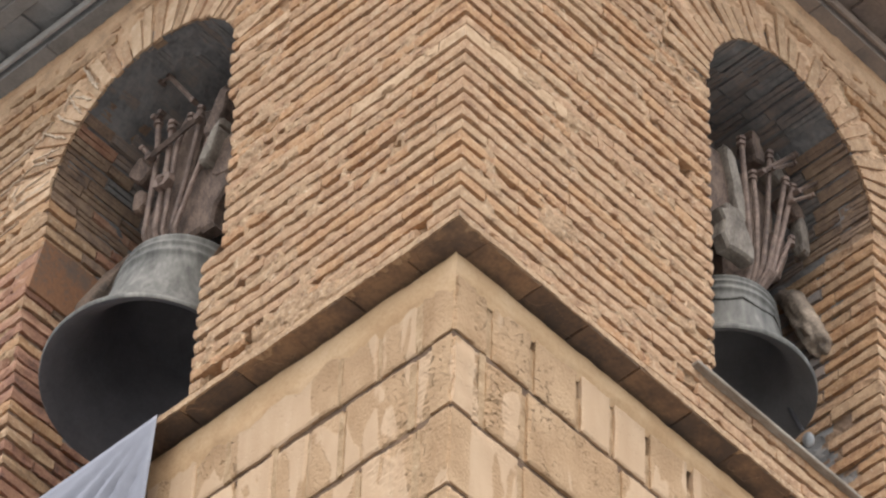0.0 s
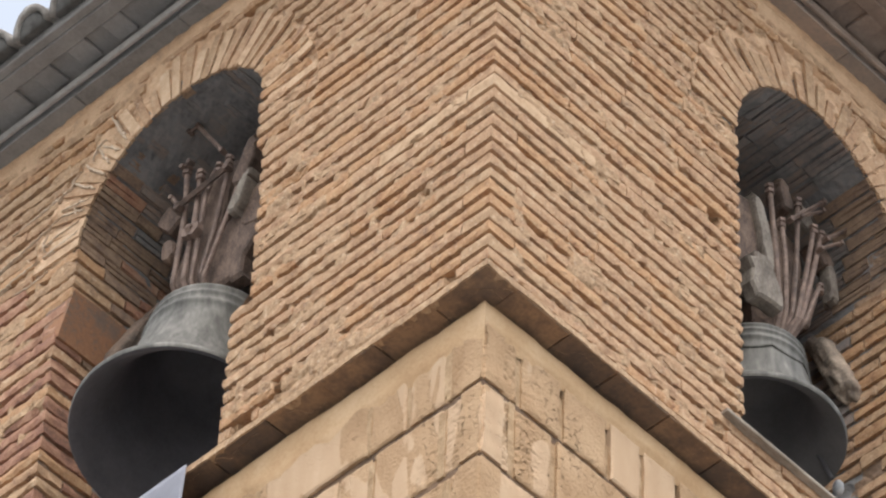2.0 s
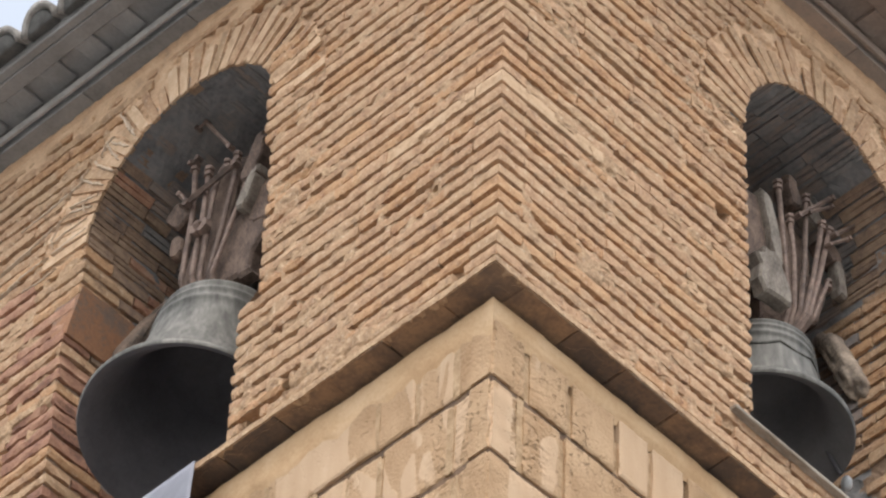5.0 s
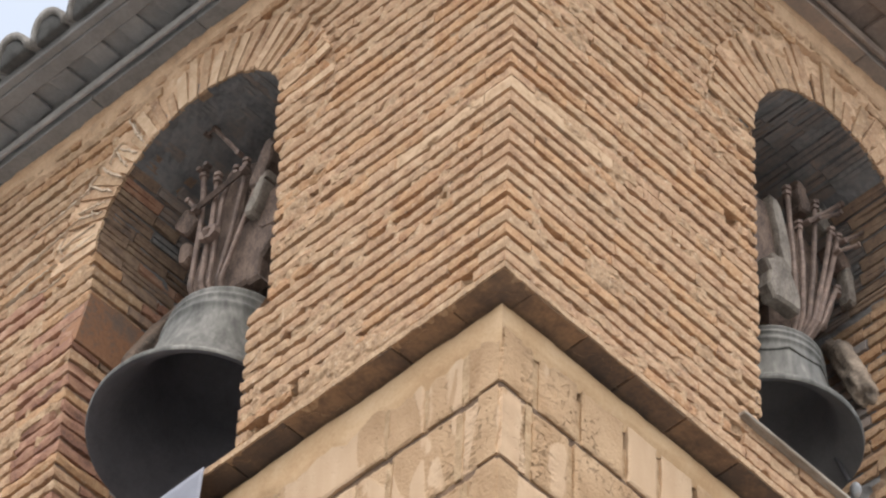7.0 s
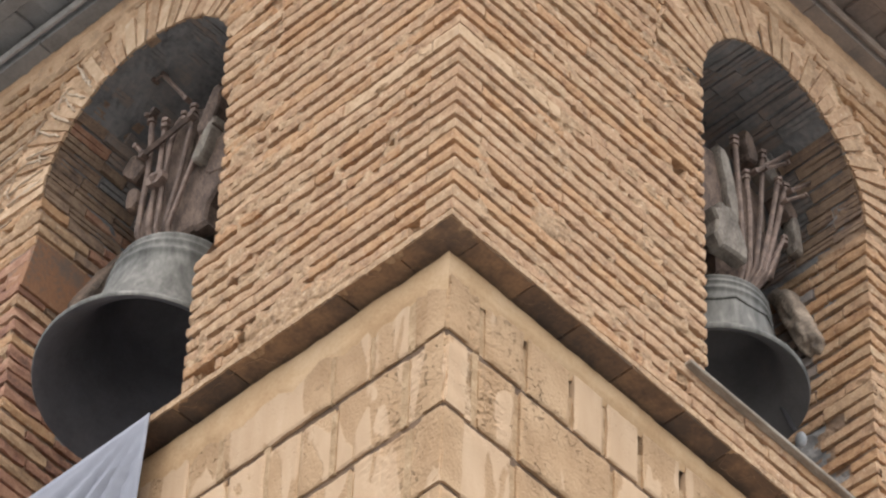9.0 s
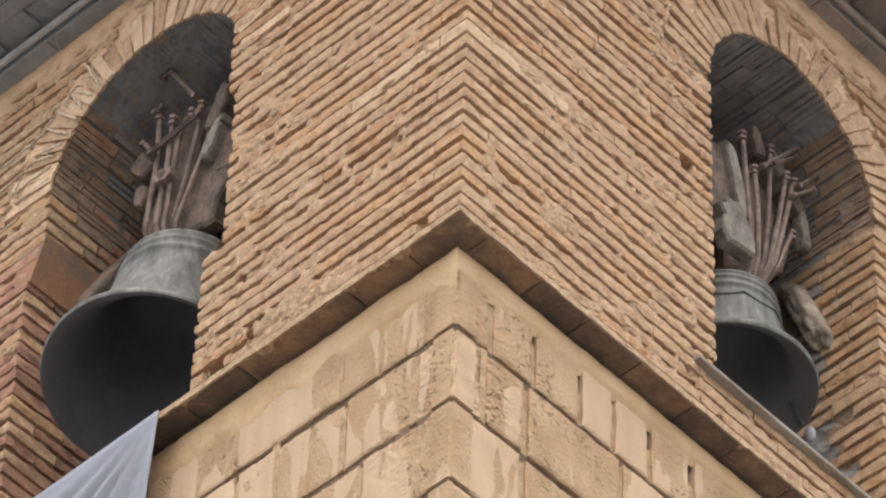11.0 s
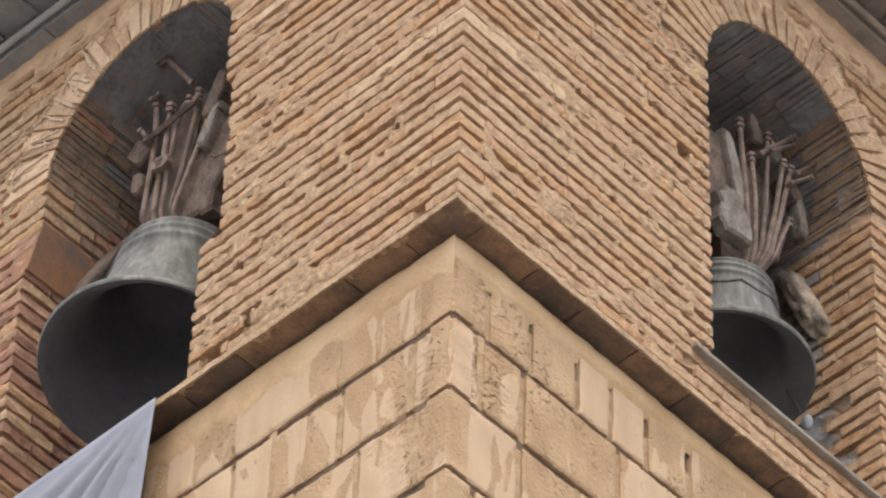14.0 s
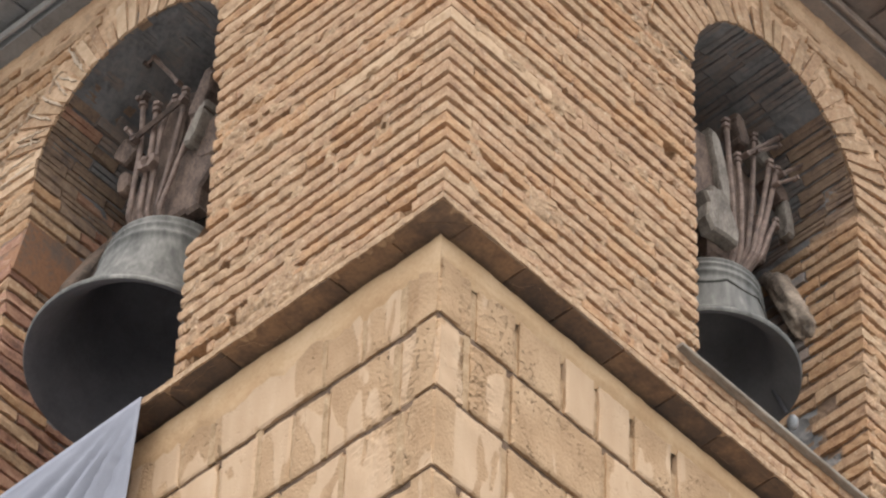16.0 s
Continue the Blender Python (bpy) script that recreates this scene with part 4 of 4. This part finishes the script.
def headstock(b, face, timbers, straps, bars, out):
    """Timbers, straps and cross bars round the bell's crown; along the wall, out of it and up from the bell's mouth."""
    base = Matrix.Translation(b.matrix_world.translation)
    turn = pose(0, 0, 0, 0, 0, -90) @ Matrix.Diagonal((-1, 1, 1, 1)) if face.west else Matrix.Identity(4)
    here = b.matrix_world.inverted() @ base

    def add(name, bm, material, label=""):
        bm.transform(here @ turn)
        if face.west:
            bmesh.ops.reverse_faces(bm, faces=bm.faces)
        return part(name, bm, material, b, label)

    for k, (x, d, z, w, h, deep, lean, point) in enumerate(timbers):
        bm = bmesh.new()
        slab(bm, (x, d, z), w, h, deep, lean, k * 7 + (3 if face.west else 5), point)
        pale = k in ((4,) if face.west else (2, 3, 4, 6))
        add("timber", bm, OLD_WOOD if pale else DARK_TIMBER, "weathered grey timber block" if pale else "dark brown timber block")
    for path, r in straps:
        bm = bmesh.new()
        bend = random.Random(int(path[-1][0] * 1000) + 77)
        lean = (path[1][0] - path[0][0]) / (path[1][1] - path[0][1])
        foot = Vector((path[0][0] - 0.13 * lean, out + 0.06, path[0][1] - 0.13))
        pts = [foot] + [Vector((x, out + bend.uniform(-0.01, 0.01), z)) for x, z in path]
        for p, q in zip(pts, pts[1:]):
            rod(bm, p, q, r, 8)
            bmesh.ops.create_icosphere(bm, subdivisions=1, radius=r * 1.04, matrix=Matrix.Translation(q))
        for z in (-0.045, -0.012):
            rod(bm, pts[-1] + Vector((0, 0, z)), pts[-1] + Vector((0, 0, z + 0.018)), r * 1.75, 6)
        add("strap", bm, IRON, "rusty iron strap")
    for x0, z0, x1, z1, r in bars:
        bm = bmesh.new()
        d = out - 0.028
        rod(bm, (x0, d, z0), (x1, d, z1), r, 4)
        for x, z in ((x0, z0), (x1, z1)):
            rod(bm, (x, d - 0.012, z), (x, d + 0.02, z), r * 1.35, 6)
        add("cross_bar", bm, IRON, "rusty iron cross bar with nuts")


headstock(bell_west, WEST,
          [(0.01, 0.07, 1.22, 0.22, 0.72, 0.12, -10, 0.1), (-0.175, 0.04, 0.99, 0.26, 0.40, 0.07, -14, 0.1), (0.20, 0.02, 1.44, 0.11, 0.17, 0.06, 30, 0.3), (0.185, 0.01, 1.24, 0.07, 0.12, 0.05, 10, 0.2),
           (-0.245, -0.01, 1.24, 0.07, 0.22, 0.07, -22, 0.5), (-0.30, 0.05, 1.16, 0.14, 0.22, 0.10, -10, 0.1), (-0.265, 0.0, 1.41, 0.10, 0.26, 0.09, -14, 0.35), (-0.09, 0.08, 1.50, 0.20, 0.22, 0.10, -20, 0.2)],
          [([(0.098, 0.942), (0.088, 1.362), (0.085, 1.648)], 0.012), ([(0.044, 0.935), (0.016, 1.305), (-0.006, 1.539)], 0.012), ([(0.0, 0.901), (-0.035, 1.334), (-0.057, 1.498), (-0.106, 1.511)], 0.010),
           ([(-0.053, 0.893), (-0.1, 1.145), (-0.162, 1.389), (-0.16, 1.514)], 0.011), ([(-0.081, 0.854), (-0.151, 1.105), (-0.204, 1.269), (-0.267, 1.469)], 0.010)],
          [(0.091, 1.392, -0.178, 1.422, 0.014), (0.02, 1.838, -0.14, 1.554, 0.009), (0.069, 1.842, 0.02, 1.838, 0.008), (0.09, 1.638, 0.049, 1.636, 0.009), (0.138, 1.482, 0.091, 1.392, 0.009), (0.012, 1.175, -0.02, 1.165, 0.026)], -0.03)
headstock(bell_south, SOUTH,
          [(0.13, 0.02, 1.02, 0.24, 0.80, 0.12, 8, 0.1), (-0.13, -0.05, 1.04, 0.22, 0.44, 0.12, -4, 0.1), (-0.065, -0.10, 1.09, 0.07, 0.42, 0.08, -12, 0.2), (-0.135, -0.16, 0.71, 0.19, 0.26, 0.07, -8, 0.25),
           (0.367, -0.10, 1.166, 0.075, 0.21, 0.05, -8, 0.55), (0.07, -0.10, 1.44, 0.085, 0.16, 0.08, -14, 0.3), (0.20, -0.09, 1.43, 0.13, 0.10, 0.07, 40, 0.1), (0.31, -0.09, 1.29, 0.13, 0.09, 0.07, 40, 0.1), (0.25, -0.04, 0.98, 0.12, 0.32, 0.07, 12, 0.1)],
          [([(0.013, 0.661), (-0.002, 0.884), (-0.031, 1.396)], 0.012), ([(0.055, 0.714), (0.045, 0.994), (0.042, 1.25)], 0.011), ([(0.082, 0.72), (0.114, 1.02), (0.137, 1.452)], 0.011),
           ([(0.105, 0.707), (0.172, 1.002), (0.229, 1.364)], 0.011), ([(0.122, 0.704), (0.219, 1.077), (0.282, 1.375)], 0.012), ([(0.157, 0.734), (0.213, 0.901), (0.27, 1.052)], 0.010)],
          [(0.059, 1.248, 0.27, 1.542, 0.010), (0.28, 1.321, 0.409, 1.488, 0.010), (0.123, 1.323, 0.261, 1.48, 0.008), (0.242, 1.228, 0.369, 1.375, 0.008)], -0.14)

# swags in relief round the waist of the south bell
bm = bmesh.new()
for k in range(9):
    pts = []
    for i in range(7):
        a = 2 * math.pi * (k + i / 6) / 9
        z = 0.335 - 0.028 * math.sin(math.pi * i / 6)
        pts.append(Vector((0.2235 * math.cos(a), 0.2235 * math.sin(a), z)))
    for p, q in zip(pts, pts[1:]):
        rod(bm, p, q, 0.005, 5)
part("relief", bm, BRONZE, bell_south)

# rough bearing block against the far jamb beside the south bell
def rock(bm, size, seed, amount=0.35):
    got = bmesh.ops.create_icosphere(bm, subdivisions=4, radius=1.0)["verts"]
    for v in got:
        p = v.co.copy()
        k = 1 + amount * noise.noise(p * 1.3 + Vector((seed, 0, 0))) + 0.5 * amount * noise.noise(p * 3.5 + Vector((0, seed, 0))) + 0.25 * amount * noise.noise(p * 9)
        box_like = 1 / max(abs(p.x), abs(p.y), abs(p.z)) ** 0.6
        v.co = Vector((p.x * size[0], p.y * size[1], p.z * size[2])) * k * box_like


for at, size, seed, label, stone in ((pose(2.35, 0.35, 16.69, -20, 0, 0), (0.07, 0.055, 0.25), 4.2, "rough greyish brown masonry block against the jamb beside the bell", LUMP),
                              (pose(0.335, 2.25, 16.66, 0, 23, 0), (0.036, 0.06, 0.27), 7.7, "dark brown masonry block against the jamb beside the bell", DARK_LUMP)):
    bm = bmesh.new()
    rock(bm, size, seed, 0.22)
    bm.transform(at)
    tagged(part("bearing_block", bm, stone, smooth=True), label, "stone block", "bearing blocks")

# clapper of the south bell, its ball just past the rim
bm = bmesh.new()
rod(bm, (0.26, -0.10, 0.08), (0.31, -0.12, -0.03), 0.010, 8)
clapper = part("clapper", bm, BRONZE_IN, bell_south, "dark iron clapper")
bm = bmesh.new()
bmesh.ops.create_uvsphere(bm, u_segments=14, v_segments=10, radius=0.03, matrix=Matrix.Translation((0.332, -0.132, -0.07)) @ Matrix.Diagonal((0.8, 0.8, 1.3, 1)))
part("ball", bm, BALL, clapper, "worn pale clapper ball", smooth=True)

# ---- cloth over the west sill ----
def cloth():
    bm = bmesh.new()
    nu, nz = 60, 50
    grid = []
    for i in range(nu + 1):
        row = []
        for k in range(nz + 1):
            s, t = i / nu, k / nz
            y = 1.445 + 0.03 * t * (1 - s) + 1.5 * s
            z = 15.015 - 0.02 * s - 1.3 * t
            ang = math.atan2(1.5 * s + 0.02, 1.3 * t + 0.03)
            fold = (0.020 * math.sin(ang * 22 + 0.6) + 0.010 * math.sin(ang * 43) + 0.006 * math.sin(ang * 71)) * min(1.0, 5 * t) * (1 - 0.5 * s) * min(1.0, s * 14)
            row.append(bm.verts.new((-0.04 - 0.035 * t + fold, y, z)))
        grid.append(row)
    for i in range(nu):
        for k in range(nz):
            bm.faces.new((grid[i][k], grid[i][k + 1], grid[i + 1][k + 1], grid[i + 1][k]))
    return bm


banner = tagged(part("cloth_banner", cloth(), CLOTH, smooth=True), "plain pale grey cloth hung over the sill of the arch", "cloth")
sol = banner.modifiers.new("thickness", "SOLIDIFY")
sol.thickness = 0.003

# a sloping patch of rusty brown mortar where the west jamb steps back
bm = bmesh.new()
ends = []
for d in (0.006, 0.3):
    ends.append([bm.verts.new((d, u, z)) for u, z in ((2.278, 16.665), (2.348, 16.44), (2.44, 16.44), (2.44, 16.665))])
for i in range(4):
    j = (i + 1) % 4
    bm.faces.new((ends[0][i], ends[0][j], ends[1][j], ends[1][i]))
bm.faces.new(ends[0][::-1])
bm.faces.new(ends[1])
bmesh.ops.recalc_face_normals(bm, faces=bm.faces)
part("jamb_patch", bm, RUST_PATCH, wall_west, "sloping rusty brown mortar patch")

# pale mortar smeared in the joints of the west arch
rng = random.Random(17)
bm = bmesh.new()


def ribbon(bm, path, wide, out=-0.004):
    """An uneven raised seam of mortar on the west wall, along points (u, z)."""
    pts = []
    for (u0, z0), (u1, z1) in zip(path, path[1:]):
        n = max(2, int(math.hypot(u1 - u0, z1 - z0) / 0.012))
        pts += [(u0 + (u1 - u0) * i / n, z0 + (z1 - z0) * i / n) for i in range(n)]
    pts.append(path[-1])
    prev = None
    for i, (u, z) in enumerate(pts):
        a, c = pts[max(0, i - 1)], pts[min(len(pts) - 1, i + 1)]
        t = Vector((c[0] - a[0], c[1] - a[1])).normalized()
        w = wide * (0.4 + 0.5 * rng.random()) * min(1.0, 0.35 + 3 * min(i, len(pts) - 1 - i) / len(pts))
        u, z = u + rng.uniform(-0.004, 0.004), z + rng.uniform(-0.004, 0.004)
        cur = [bm.verts.new((x, u - t.y * w * k, z + t.x * w * k)) for k, x in ((-1, 0.012), (-0.6, out), (0.6, out + 0.001), (1, 0.012))]
        if prev:
            for k in range(3):
                bm.faces.new((prev[k], cur[k], cur[k + 1], prev[k + 1]))
        prev = cur


def on_arch(degrees, r):
    return WEST.mid - r * math.cos(radians(degrees)), WEST.spring + r * math.sin(radians(degrees))


for k in range(9):
    a = 122 + k * 6.1 + rng.uniform(-1.5, 1.5)
    r0, r1 = WEST.radius + rng.uniform(0.01, 0.05), WEST.radius + rng.uniform(0.16, 0.30)
    turn = rng.uniform(-5, 5)
    ribbon(bm, [on_arch(a, r0), on_arch(a + turn * 0.4, (r0 + r1) / 2), on_arch(a + turn, r1)], rng.uniform(0.006, 0.013))
    if k % 2:
        r = WEST.radius + rng.uniform(0.08, 0.24)
        ribbon(bm, [on_arch(a - 1, r), on_arch(a + 3, r + 0.02), on_arch(a + 7, r - 0.01)], rng.uniform(0.005, 0.011))
for u, z, long, lean in ((2.42, 17.21, 0.42, 0.18), (2.36, 17.36, 0.36, 0.10), (2.52, 17.02, 0.3, 0.12), (2.46, 16.90, 0.2, -0.05)):
    ribbon(bm, [(u, z), (u + long / 2, z - long * lean / 2 + rng.uniform(-0.02, 0.02)), (u + long, z - long * lean)], rng.uniform(0.006, 0.011))
bmesh.ops.recalc_face_normals(bm, faces=bm.faces)
tagged(part("mortar_seams", bm, PALE_MORTAR, wall_west, "pale mortar seams"), kind="stuff")

# ---- masonry pieces ----
for face, wall, flush, seed in ((WEST, wall_west, WEST_FLUSH, 101), (SOUTH, wall_south, SOUTH_FLUSH, 202)):
    wall_sheet(face, flush, wall)
    reveal_sheet(face, wall)
    inner_face(face, wall)
    lay_ring(face, wall, seed + 1)
    lay_jamb(face, wall, seed + 2)
    lay_bricks(face, flush, wall, seed)
lay_steps(WEST, wall_west, 1.272, 16.72, 17.33, 91)


def motions():
    pass


motions()
